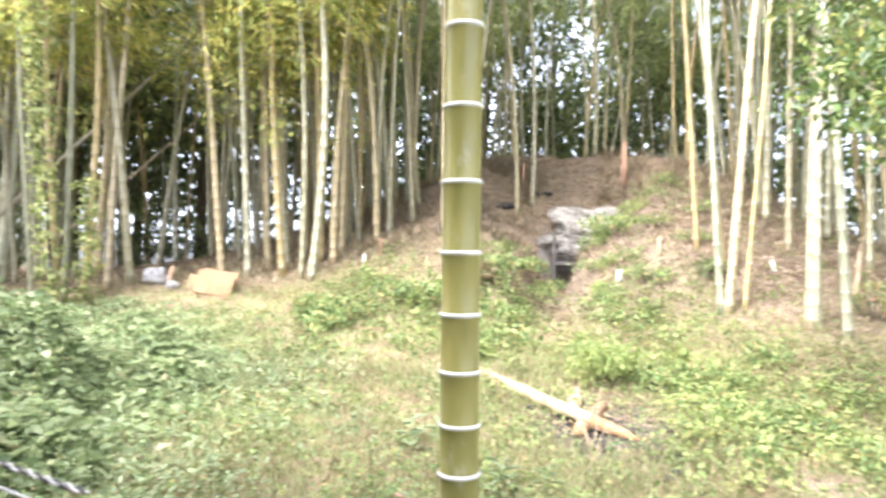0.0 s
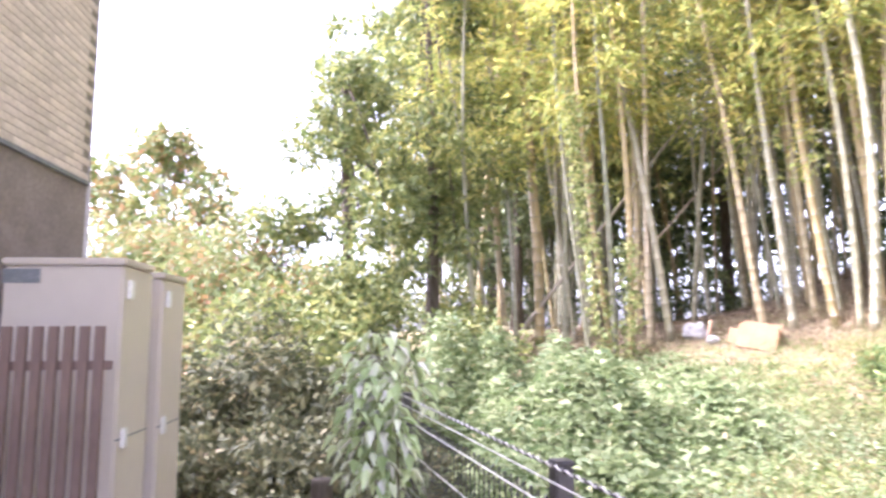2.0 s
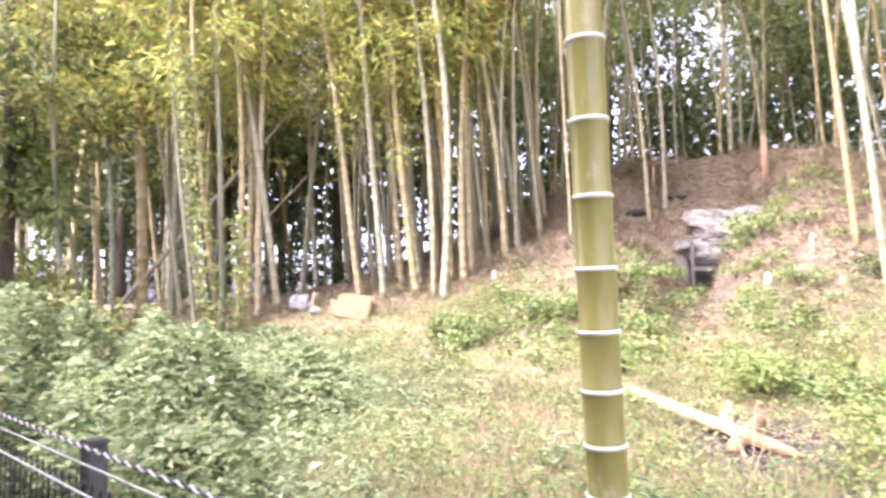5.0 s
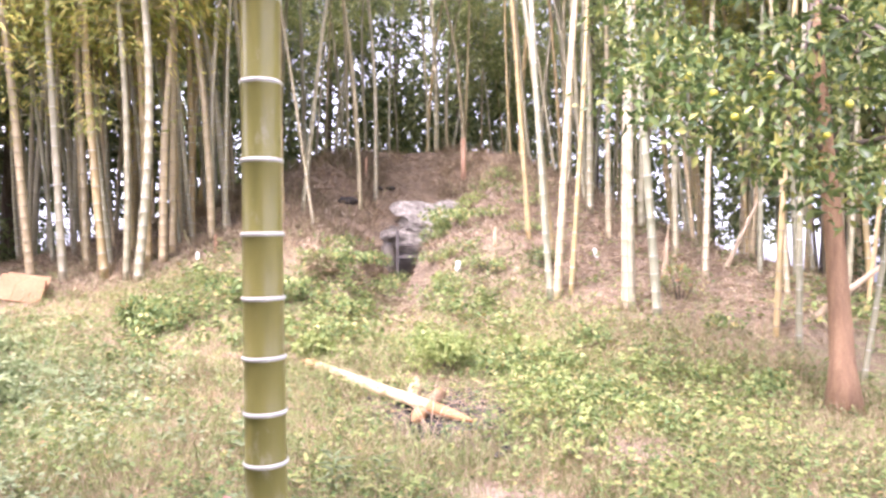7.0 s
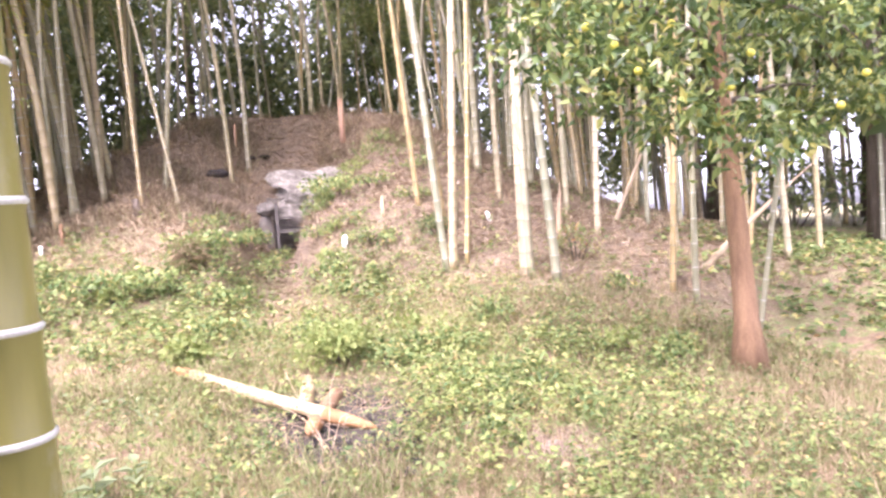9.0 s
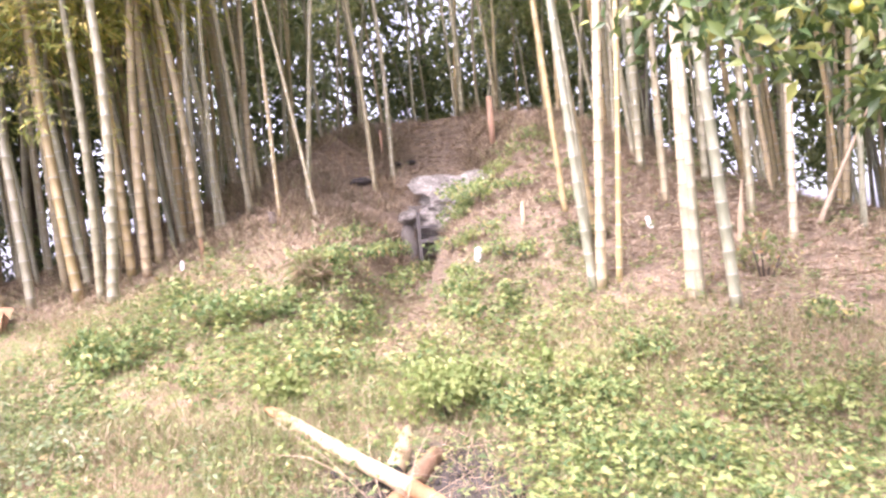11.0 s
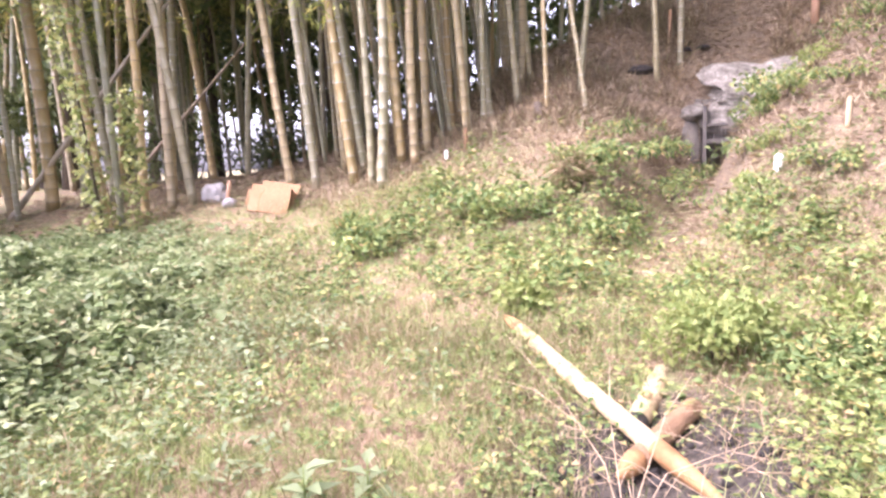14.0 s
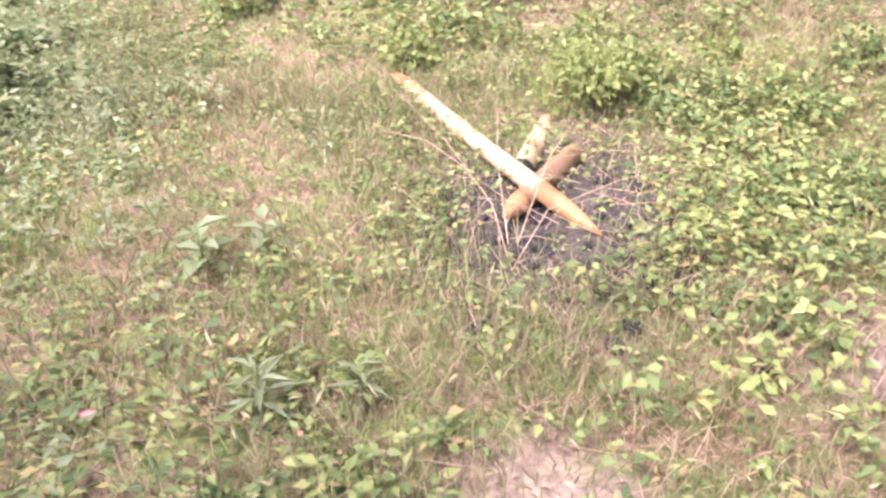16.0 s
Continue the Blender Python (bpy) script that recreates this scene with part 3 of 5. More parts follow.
while placed < 44:
    x, y = rng.uniform(5.5, 17), rng.uniform(6.5, 13.0)
    if y < 11.5 - 0.55 * (x - 5) and x < 8:
        continue
    bamboo(x, y, rng.normal(0.0, 0.07), rng.normal(0, 0.04), rng.uniform(0.6, 1.1), False, rng.uniform() < 0.15, n, "bamboo in the depth of the grove")
    n, placed = n + 1, placed + 1

# the single fresh bamboo beside the path
near_base = (0.106, 1.858)
NEAR_JOINTS, gap = [1.506], 0.178
while NEAR_JOINTS[-1] < 10.6:
    gap = min(gap * 1.062, 0.33)
    NEAR_JOINTS.append(NEAR_JOINTS[-1] + gap)
gap = 0.178
while NEAR_JOINTS[0] > 0.12:
    gap /= 1.08
    NEAR_JOINTS.insert(0, NEAR_JOINTS[0] - gap)
(nv, nf), joints, near_axis = culm_arrays(11.0, 0.0552, 0.068, 0.5, 3, 24, NEAR_JOINTS)
lean_near = Matrix.Translation((*near_base, float(surface(*near_base)) - 0.03)) @ Vector((0, 0, 1)).rotation_difference(Vector((-0.0245, -0.058, 1)).normalized()).to_matrix().to_4x4()
near = empty("bamboo", lean_near, "fresh olive-green bamboo culm with white joint rings beside the path", "bamboo")
part("culm", (nv, nf), CULM_GREEN, near, smooth_shade=True)
ring_mesh = mesh_from("node_ring", *tube([(0, 0, -0.007), (0, 0, -0.002), (0, 0, 0.003), (0, 0, 0.007)], [0.0565, 0.0608, 0.0608, 0.0567], 24, False), RING, True)
for q in joints[:26]:
    taper = 1 - 0.86 * (q / 11.0) ** 1.3
    o = part("node_ring", ring_mesh, None, near, m=Matrix.Translation(near_axis(q)))
    o.scale = (taper, taper, 1)
part("crown", CROWN_HIGH[0], None, near).scale = (1, 1, 0.9)

# fallen and propped dead culms
def pole(name, a, b, r, material, label, category):
    a, b = Vector(a), Vector(b)
    m = Matrix.Translation(a) @ Vector((0, 0, 1)).rotation_difference((b - a).normalized()).to_matrix().to_4x4()
    (v, f), _, _ = culm_arrays((b - a).length, r, 0.3, 0.1, 4, 8)
    return tagged(part(name, (v, f), material, m=m, smooth_shade=True), label, category)


pole("fallen_bamboo", (-8.68, 10.42, 1.0), (-4.6, 12.05, 6.45), 0.05, CULM_DEAD, "grey dead bamboo propped slantwise against the grove", "bamboo")
pole("fallen_bamboo", (-8.78, 12.78, 1.2), (-4.89, 14.42, 5.94), 0.045, CULM_DEAD, "grey dead bamboo propped slantwise against the grove", "bamboo")
pole("fallen_bamboo", (6.2, 7.2, 0.9), (9.6, 8.2, 2.5), 0.05, CULM_DEAD, "brown dead bamboo leaning low between standing culms", "bamboo")
pole("fallen_bamboo", (6.6, 9.6, 1.3), (7.6, 9.4, 3.4), 0.045, CULM_DEAD, "brown dead bamboo leaning low between standing culms", "bamboo")
pole("bamboo_stump", (5.3, 8.9, 1.3), (5.38, 8.9, 2.3), 0.06, CULM_DEAD, "cut dead bamboo stump in brown litter", "stump")

# ---- trees and bushes ----
def blob_leaves(centres, radii, count, length, ratio, seed, shell=0.55, up=0.5):
    """Leaves through lumps, thicker towards their outside."""
    r = np.random.default_rng(seed)
    sets = []
    for c, rad in zip(centres, radii):
        k = max(8, int(count * (rad if np.isscalar(rad) else np.mean(rad)) ** 2))
        d = unit(r.normal(0, 1, (k, 3)))
        rr = (shell + (1 - shell) * r.uniform(0, 1, k) ** 0.6)[:, None] * (1 + 0.22 * np.sin(5 * d[:, :1] + seed) * np.cos(4 * d[:, 2:3]))
        P = np.asarray(c) + d * rr * np.asarray(rad)
        U = unit(d * 0.5 + r.normal(0, 0.7, (k, 3)) + (0, 0, -0.15))
        N = unit(d * 0.5 + r.normal(0, 0.5, (k, 3)) + (0, 0, up))
        L = length * r.uniform(0.6, 1.25, k)
        sets.append(leaves(P, U, N, L, L * ratio, 0.25, 0.2))
    return joined(sets)


def limbs(root, targets, r0):
    """A tapered trunk that forks into limbs; the first target is the trunk's top."""
    top = np.array(targets[0], float)
    root = np.array(root, float)
    k = np.linspace(0, 1, 9)[:, None]
    line = root + (top - root) * k + 0.05 * np.sin(5 * k) * np.array([1, 0.6, 0])
    rad = r0 * (1.0 - 0.62 * k[:, 0]) * (1 + 0.55 * np.exp(-k[:, 0] * 22))
    trunk = tube(line, rad, 14)
    arms = []
    for i, t in enumerate(targets[1:]):
        s = line[5 + i % 4]
        t = np.array(t, float)
        kk = np.linspace(0, 1, 6)[:, None]
        arms.append(tube(s + (t - s) * kk + np.array([0, 0, 0.18]) * np.sin(np.pi * kk) * np.linalg.norm(t - s) * 0.4, r0 * 0.28 * (1 - 0.85 * kk[:, 0]), 6))
    return trunk, arms


def tree(name, x, y, height, crown_low, spread, leaf_mat, bark, label, category, seed, lumps=26, count=260, leaf=0.16, ratio=0.45, r0=0.16, centre=None, meshes=None):
    """A tree: trunk, limbs and a crown of many leaves in uneven lumps. Local coordinates from its foot."""
    r = np.random.default_rng(seed)
    e = empty(name, Matrix.Translation((x, y, float(surface(x, y)) - 0.05)), label, category)
    if meshes is None:
        cx, cy = centre or (0, 0)
        cs, rs = [], []
        for _ in range(lumps):
            h = r.uniform(0, 1)
            wide = spread * math.sin(math.pi * min(1, 0.18 + 0.8 * h)) ** 0.7
            a, d = r.uniform(0, 2 * np.pi), math.sqrt(r.uniform(0, 1)) * wide
            cs.append((cx + d * math.cos(a), cy + d * math.sin(a), crown_low + (height - crown_low) * h))
            rs.append(np.array([1, 1, 0.75]) * r.uniform(0.16, 0.34) * spread)
        trunk, arms = limbs((0, 0, 0), [(cx * 0.3, cy * 0.3, height * 0.85)] + cs[:9], r0)
        meshes = [mesh_from("trunk", *trunk, bark, True), mesh_from("limb", *joined(arms), bark, True), mesh_from("leaves", *blob_leaves(cs, rs, count, leaf, ratio, seed), leaf_mat)]
    for nm, me in zip(("trunk", "limb", "leaves"), meshes):
        part(nm, me, None, e)
    return e, meshes


# evergreen wood behind and around the grove
kinds = []
for k in range(4):
    e, me = tree("background_tree", (-6, 4, 12, -13)[k], (27, 29, 26, 22)[k], 13 + k, 2.7, 4.2, DARK_LEAF, BARK_DARK, "dark evergreen tree behind the bamboo", "tree", 100 + k, 52, 100, 0.36, 0.5, 0.2)
    tagged(e, group="evergreens behind the grove")
    kinds.append(me)
spots = [(-1, 31), (8, 32), (14, 31), (-11, 30), (18, 27), (-18, 27), (-16, 18), (17, 19), (21, 22), (-21, 21), (1.0, 27), (6.5, 27.5), (-4, 36), (12, 37), (-24, 32), (24, 32), (-9, 23), (-13, 26.5), (-5, 23.5), (-17, 22.5), (-13.2, 15.6), (20, 15), (16, 10), (11.5, 8.5), (13, 5.5), (13.5, 14.5), (20, 8), (25, 12), (17, 3.5), (24, 4)]
for i, (x, y) in enumerate(spots):
    o = empty("background_tree", Matrix.Translation((x, y, float(surface(x, y)) - 0.05)) @ pose(0, 0, 0, 0, 0, 83 * i), "dark evergreen tree behind the bamboo", "tree", "evergreens behind the grove")
    for nm, me in zip(("trunk", "limb", "leaves"), kinds[i % 4]):
        part(nm, me, None, o)

tree("broadleaf_tree", -9.9, 7.4, 6.9, 0.5, 1.45, MID_LEAF, BARK_DARK, "evergreen tree with a rounded leafy crown at the grove's edge", "tree", 5, 60, 1200, 0.17, 0.45, 0.15)
tree("broadleaf_tree", -9.5, 9.2, 10.4, 0.8, 1.6, MID_LEAF, BARK_DARK, "tall evergreen tree with yellow-green upper leaves at the grove's edge", "tree", 6, 62, 1100, 0.19, 0.45, 0.14)
tree("broadleaf_tree", -11.5, 14.5, 9.5, 1.6, 2.2, DARK_LEAF, BARK_DARK, "tall dark evergreen tree rising behind the bamboo", "tree", 7, 54, 700, 0.22, 0.45, 0.14)
tree("autumn_tree", -17.0, 7.0, 6.2, 3.2, 1.9, RED_LEAF, BARK_DARK, "small tree with thin greenish-red autumn leaves", "tree", 8, 40, 480, 0.26, 0.5, 0.05)

# the yuzu tree beside the path
yuzu = empty("yuzu_tree", Matrix.Translation((4.62, 4.87, float(surface(4.62, 4.87)) - 0.05)), "citrus tree with a bare reddish trunk and yellow fruit", "tree")
YL = [(0.0, 0.0, 2.9), (0.9, 0.3, 2.9), (0.3, -0.7, 2.7), (-0.5, -0.2, 2.6), (-1.0, 0.0, 2.75), (-1.5, -0.3, 2.9), (-0.9, -0.8, 2.9), (0.9, -0.6, 2.5), (1.5, 0.2, 2.4), (0.6, 0.6, 2.3), (-0.4, 0.5, 2.2), (1.2, -0.2, 2.3), (0.3, -0.3, 1.95), (0.95, 0.2, 2.2), (1.7, -0.3, 2.35), (-1.6, -0.35, 2.35), (-1.25, -0.5, 2.5), (-0.95, -0.55, 2.1), (-1.9, -0.2, 2.6), (-0.5, -0.6, 1.9)]
yr = np.random.default_rng(11)
YL += [(yr.uniform(-1.5, 1.9), yr.uniform(-1.1, 1.2), yr.uniform(2.9, 4.6)) for _ in range(26)]
trunk, arms = limbs((0, 0, 0), [(-0.05, 0.1, 3.6)] + YL[:12], 0.105)
part("trunk", trunk, BARK, yuzu, smooth_shade=True)
for a in arms:
    part("limb", a, BARK_DARK, yuzu, smooth_shade=True)
part("leaves", blob_leaves(YL, [np.array([1, 1, 0.7]) * yr.uniform(0.28, 0.5) for _ in YL], 1450, 0.1, 0.46, 12, 0.2), YUZU_LEAF, yuzu)
fruit_bm = bmesh.new()
bmesh.ops.create_icosphere(fruit_bm, subdivisions=3, radius=0.03)
for v in fruit_bm.verts:
    v.co *= 1 + 0.05 * noise.noise(v.co * 60)
for f in fruit_bm.faces:
    f.smooth = True
fruit_me = bpy.data.meshes.new("fruit")
fruit_bm.to_mesh(fruit_me)
fruit_bm.free()
fruit_me.materials.append(FRUIT)
for p in [(-1.45, -0.45, 2.55), (-1.5, -0.2, 2.75), (-1.35, -0.55, 2.35), (-0.75, -0.75, 2.2), (-0.5, -0.7, 2.45), (0.15, -0.85, 2.05), (0.5, -0.8, 2.3), (-1.0, -0.5, 2.7)]:
    part("fruit", fruit_me, None, yuzu, m=Matrix.Translation(p))


def bush(x, y, rx, ry, h, leaf_mat, leaf, ratio, count, label, seed, name="bush", lumps=9, up=0.5):
    """A bush of leafy lumps on a few stems."""
    r = np.random.default_rng(seed)
    e = empty(name, Matrix.Translation((x, y, float(surface(x, y)))), label, "bush")
    cs, rs = [], []
    for _ in range(lumps):
        a, d = r.uniform(0, 2 * np.pi), math.sqrt(r.uniform(0, 1)) * 0.75
        k = (1 - 0.5 * d) * r.uniform(0.35, 0.8)
        cs.append((rx * d * math.cos(a), ry * d * math.sin(a), h * k))
        rs.append(np.array([rx, ry, h * 0.8]) * r.uniform(0.28, 0.45))
    part("leaves", blob_leaves(cs, rs, count, leaf, ratio, seed, 0.4, up), leaf_mat, e)
    for c in cs[: 2 if name in ("weed_clump", "grass_tuft") else 9]:
        part("stem", tube([(c[0] * 0.3, c[1] * 0.3, -0.05), (c[0] * 0.7, c[1] * 0.7, c[2] * 0.6), c], [0.012, 0.009, 0.004], 5), BARK_DARK, e)
    return e


bush(-5.7, 3.1, 1.2, 1.0, 1.65, HEDGE_LEAF, 0.10, 0.45, 1500, "dense dark evergreen bush behind the fence", 31, lumps=14)
bush(-6.8, 2.6, 1.3, 1.2, 1.7, HEDGE_LEAF, 0.10, 0.45, 1300, "dense dark evergreen bush behind the fence", 32, lumps=14)
bush(-4.6, 3.6, 0.9, 0.8, 1.25, HEDGE_LEAF, 0.10, 0.45, 1500, "dense dark evergreen bush behind the fence", 33, lumps=12)
for i, (x, y) in enumerate([(-4.4, 2.75), (-5.1, 2.35), (-5.8, 1.9), (-3.7, 2.95), (-6.5, 1.5)]):
    bush(x, y, 0.75, 0.6, 0.85, HEDGE_LEAF, 0.085, 0.45, 2600, "low dark undergrowth at the foot of the hedge", 130 + i, lumps=12)
bush(-7.6, 4.6, 1.6, 1.3, 2.1, MID_LEAF, 0.12, 0.5, 900, "tall mixed green bush beside the grove", 34, lumps=14)
bush(-8.6, 6.6, 1.5, 1.3, 2.8, MID_LEAF, 0.13, 0.5, 800, "tall mixed green bush beside the grove", 35, lumps=14)
bush(-7.0, 7.6, 1.3, 1.0, 1.6, MID_LEAF, 0.12, 0.5, 800, "tall mixed green bush beside the grove", 38, lumps=12)
bush(-11.8, 6.2, 2.0, 1.6, 3.9, RED_LEAF, 0.15, 0.5, 800, "bush with orange and red autumn leaves", 36, lumps=24)
bush(-14.5, 5.6, 2.4, 2.0, 4.1, RED_LEAF, 0.16, 0.5, 600, "bush with orange and red autumn leaves", 37, lumps=24)
bush(-9.4, 5.9, 1.2, 1.1, 3.1, RED_LEAF, 0.13, 0.5, 900, "bush with orange and red autumn leaves", 39, lumps=16)
bush(-1.78, 8.7, 0.55, 0.45, 0.5, WEED, 0.085, 0.4, 3600, "round green leafy shrub in the grass", 41, "shrub", 11)
bush(1.5, 6.6, 0.52, 0.4, 0.44, WEED_BRIGHT, 0.055, 0.55, 6500, "waist-high clump of fresh green weeds", 42, "weed_clump", 10)
bush(0.36, 7.2, 0.28, 0.22, 0.3, WEED_BRIGHT, 0.07, 0.65, 6500, "bright green leafy weed behind the log", 43, "weed_clump", 7)
bush(0.33, 9.6, 0.18, 0.18, 0.5, GRASS, 0.2, 0.07, 9000, "upright tuft of green grass", 44, "grass_tuft", 6)
bush(-0.3, 9.3, 1.0, 0.5, 0.4, WEED, 0.08, 0.55, 1300, "low green weeds beside the cutting", 45, "weed_clump", 10)
bush(0.6, 10.1, 0.6, 0.6, 0.3, WEED, 0.08, 0.55, 1600, "low green weeds beside the cutting", 46, "weed_clump", 9)
bush(2.75, 11.6, 0.55, 0.8, 0.4, WEED, 0.08, 0.45, 1600, "green weeds on the slope beside the tomb door", 47, "weed_clump", 9)
bush(3.6, 9.2, 0.3, 0.3, 0.4, DARK_LEAF, 0.08, 0.45, 2600, "small dark shrub at the foot of the bamboo", 48, "shrub", 7)
bush(5.0, 8.0, 0.45, 0.35, 0.5, RED_LEAF, 0.07, 0.5, 1600, "yellowing shrub on the litter slope", 49, "shrub", 7)
bush(4.9, 6.9, 0.3, 0.22, 0.22, WEED, 0.07, 0.5, 3600, "low green weed on brown litter", 50, "weed_clump", 6)

bush(1.45, 12.5, 0.32, 0.4, 0.3, WEED, 0.08, 0.45, 3000, "green weeds hanging over the cutting to the tomb", 71, "weed_clump", 8)
bush(1.15, 11.6, 0.4, 0.5, 0.26, WEED, 0.08, 0.45, 2400, "green weeds hanging over the cutting to the tomb", 72, "weed_clump", 8)
bush(3.2, 11.9, 0.35, 0.35, 0.28, WEED_BRIGHT, 0.08, 0.3, 2600, "bright green weeds beside the tomb door", 73, "weed_clump", 8)
for i, (x, y) in enumerate([(2.2, 10.6), (2.6, 12.3), (2.8, 12.9), (2.05, 9.7), (2.45, 11.4), (0.95, 9.6), (0.85, 9.0), (1.62, 12.05), (1.45, 11.45), (1.3, 10.85), (1.78, 12.6), (0.95, 12.2), (0.6, 11.3), (3.5, 11.9), (3.9, 12.5), (3.2, 10.9), (4.2, 11.3), (2.6, 10.4), (3.7, 10.2)]):
    bush(x, y, 0.42, 0.34, 0.26, WEED, 0.07, 0.4, 1900, "low green weeds on the litter slope of the mound", 240 + i, "weed_clump", 8)
clump_rng = np.random.default_rng(77)
for i in range(46):
    x, y = (clump_rng.normal(2.6, 1.0), clump_rng.normal(5.9, 1.5)) if i < 26 else (clump_rng.uniform(-2.2, 3.2), clump_rng.uniform(6.2, 10.5))
    if np.hypot(x - 1.15, y - 5.6) < 0.85 or abs(x - 4.62) < 0.3 or (abs(x - 1.25 - 0.2 * (y - 8.5)) < 0.45 and y > 7.8) or y < 3.6:
        continue
    w = clump_rng.uniform(0.14, 0.34)
    bush(x, y, w, w * 0.9, w * clump_rng.uniform(0.7, 1.2), WEED if i % 4 else WEED_BRIGHT, clump_rng.uniform(0.045, 0.065), 0.55, 5200, "small clump of leafy green weeds in the grass", 200 + i, "weed_clump", 6)

for i, (x, y) in enumerate([(11.5, 10.5), (14, 9.5), (16.5, 8), (13, 12.5), (17.5, 11.5), (19, 6), (10, 16), (-13, 19), (-9, 20.5), (-5, 21.5), (-17, 17), (-1.5, 22), (-11, 23), (-7, 24), (-15, 21), (-12.5, 15.5), (-10.5, 17.5), (-7.5, 18.5), (-9.5, 26), (-4, 26), (-14.5, 12.5), (2, 24), (-19, 14), (-19, 20)]):
    bush(x, y, 2.1, 1.3, 1.7 + 0.25 * (i % 5), DARK_LEAF, 0.2, 0.4, 150, "dark undergrowth bush between the far culms", 300 + i, "bush", 10)

# ---- the tomb door ----
tomb = empty("tomb_entrance", Matrix.Translation((2.3, 13.42, 1.45)) @ pose(0, 0, 0, 0, 0, -10), "old stone tomb entrance with boulders set in the mound", "tomb")
part("capstone", rock(0.95, 0.58, 0.29, 3.1, 0.5, 6), STONE, tomb, "pale grey weathered boulder", m=pose(0.6, 0.42, 1.3, 38, 4, 4))
part("lintel_stone", rock(0.5, 0.22, 0.22, 5.3, 0.3), STONE, tomb, m=pose(0.06, 0.1, 0.86, 0, 5, 0))
part("side_stone", rock(0.45, 0.4, 0.3, 7.7, 0.16), STONE, tomb, m=pose(0.78, 0.2, 1.02, 0, 10, 0))
part("side_stone", rock(0.2, 0.18, 0.13, 2.7, 0.2), STONE, tomb, m=pose(-0.5, -0.02, 1.0, 0, -8, 10))
part("side_stone", rock(0.2, 0.4, 0.62, 9.1, 0.16), STONE_DARK, tomb, m=pose(-0.55, 0.22, 0.4))
part("side_stone", rock(0.2, 0.4, 0.62, 1.9, 0.16), STONE_DARK, tomb, m=pose(0.56, 0.22, 0.4))
part("chamber_wall", box(-0.5, -0.4, 0.1, 2.4, -0.25, 1.2), STONE_DARK, tomb)
part("chamber_wall", box(0.4, 0.5, 0.1, 2.4, -0.25, 1.2), STONE_DARK, tomb)
part("chamber_wall", box(-0.4, 0.4, 2.3, 2.4, -0.25, 1.2), STONE_DARK, tomb)
part("chamber_roof", box(-0.4, 0.4, 0.25, 2.3, 1.0, 1.2), STONE_DARK, tomb)
part("chamber_floor", box(-0.4, 0.4, 0.0, 2.3, -0.3, -0.1), STONE_DARK, tomb)
gate = empty("iron_gate", Matrix.Translation((2.3, 13.3, 1.5)) @ pose(0, 0, 0, 0, 0, -10), "rusty dark iron grille gate closing the tomb", "gate")
part("gate_post", box(-0.37, -0.31, -0.03, 0.03, -0.1, 1.03, 0.006), IRON, gate)
part("gate_post", box(0.31, 0.37, -0.03, 0.03, -0.1, 1.03, 0.006), IRON, gate)
part("rail", box(-0.31, 0.31, -0.02, 0.02, 0.46, 0.53, 0.005), IRON, gate)
part("rail", box(-0.31, 0.31, -0.015, 0.015, 0.72, 0.76, 0.005), IRON, gate)
part("rail", box(-0.31, 0.31, -0.015, 0.015, 0.0, 0.04, 0.005), IRON, gate)
bar_me = mesh_from("bar", *tube([(0, 0, 0), (0, 0, 0.74)], 0.007, 6), IRON)
for i in range(11):
    part("bar", bar_me, None, gate, m=Matrix.Translation((-0.27 + 0.054 * i, 0.026, 0.01)))
for i in range(5):
    part("cross_bar", mesh_from("cross_bar", *tube([(-0.3, 0.032, 0.1 + 0.14 * i), (0.3, 0.032, 0.1 + 0.14 * i)], 0.005, 6), IRON), None, gate)
# no holes are cut here: flat black lumps paint the shade inside burrows
for i, (x, y, r) in enumerate([(1.0, 15.45, 0.2), (1.75, 16.3, 0.1), (2.05, 16.5, 0.11)]):
    tagged(part("burrow", rock(r, r, r * 0.45, 2.0 + i, 0.3), CHAR_AND_HOLE_DARK, m=Matrix.Translation((x, y - 1.25, float(surface(x, y - 1.25)) + 0.02))), "black lump painted as the shade in a burrow mouth", "burrow", "burrows in the mound")


def stake(name, x, y, r, h, material, label, category, lean=(0, 0), sharp=0.5):
    up = Vector((*lean, 1)).normalized()
    m = Matrix.Translation((x, y, float(surface(x, y)) - 0.08)) @ Vector((0, 0, 1)).rotation_difference(up).to_matrix().to_4x4()
    return tagged(part(name, tube([(0, 0, 0), (0, 0, h * 0.5), (0, 0, h + 0.06), (0, 0, h + 0.08)], [r, r * 0.98, r * 0.95, r * sharp], 12), material, m=m), label, category)


stake("marker_post", 3.85, 15.5, 0.065, 0.98, ORANGE_WOOD, "orange-brown wooden survey post on the mound", "post", sharp=0.85)
stake("white_stake", 2.34, 9.55, 0.04, 0.17, WHITE, "short white plastic stake in the weeds", "stake", (0.1, 0))
stake("peg", 3.06, 10.05, 0.025, 0.3, PEELED, "short pale wooden peg", "stake", (0.03, 0))
stake("white_stake", 4.45, 9.3, 0.03, 0.14, WHITE, "short white plastic stake in the litter", "stake", (-0.3, 0))
stake("peg", -1.31, 11.5, 0.03, 0.3, BARK, "small weathered wooden peg in the grass", "stake")
stake("white_stake", -1.57, 11.4, 0.03, 0.12, WHITE, "short white plastic stake in the weeds", "stake")
stake("cut_stump", -0.3, 11.75, 0.055, 0.24, BARK_DARK, "small broken wooden stump in litter", "stump", (-0.1, 0), 0.5)
stake("marker_post", 1.5, 15.35, 0.03, 0.5, ORANGE_WOOD, "orange-brown wooden survey post on the mound", "post", sharp=0.85)

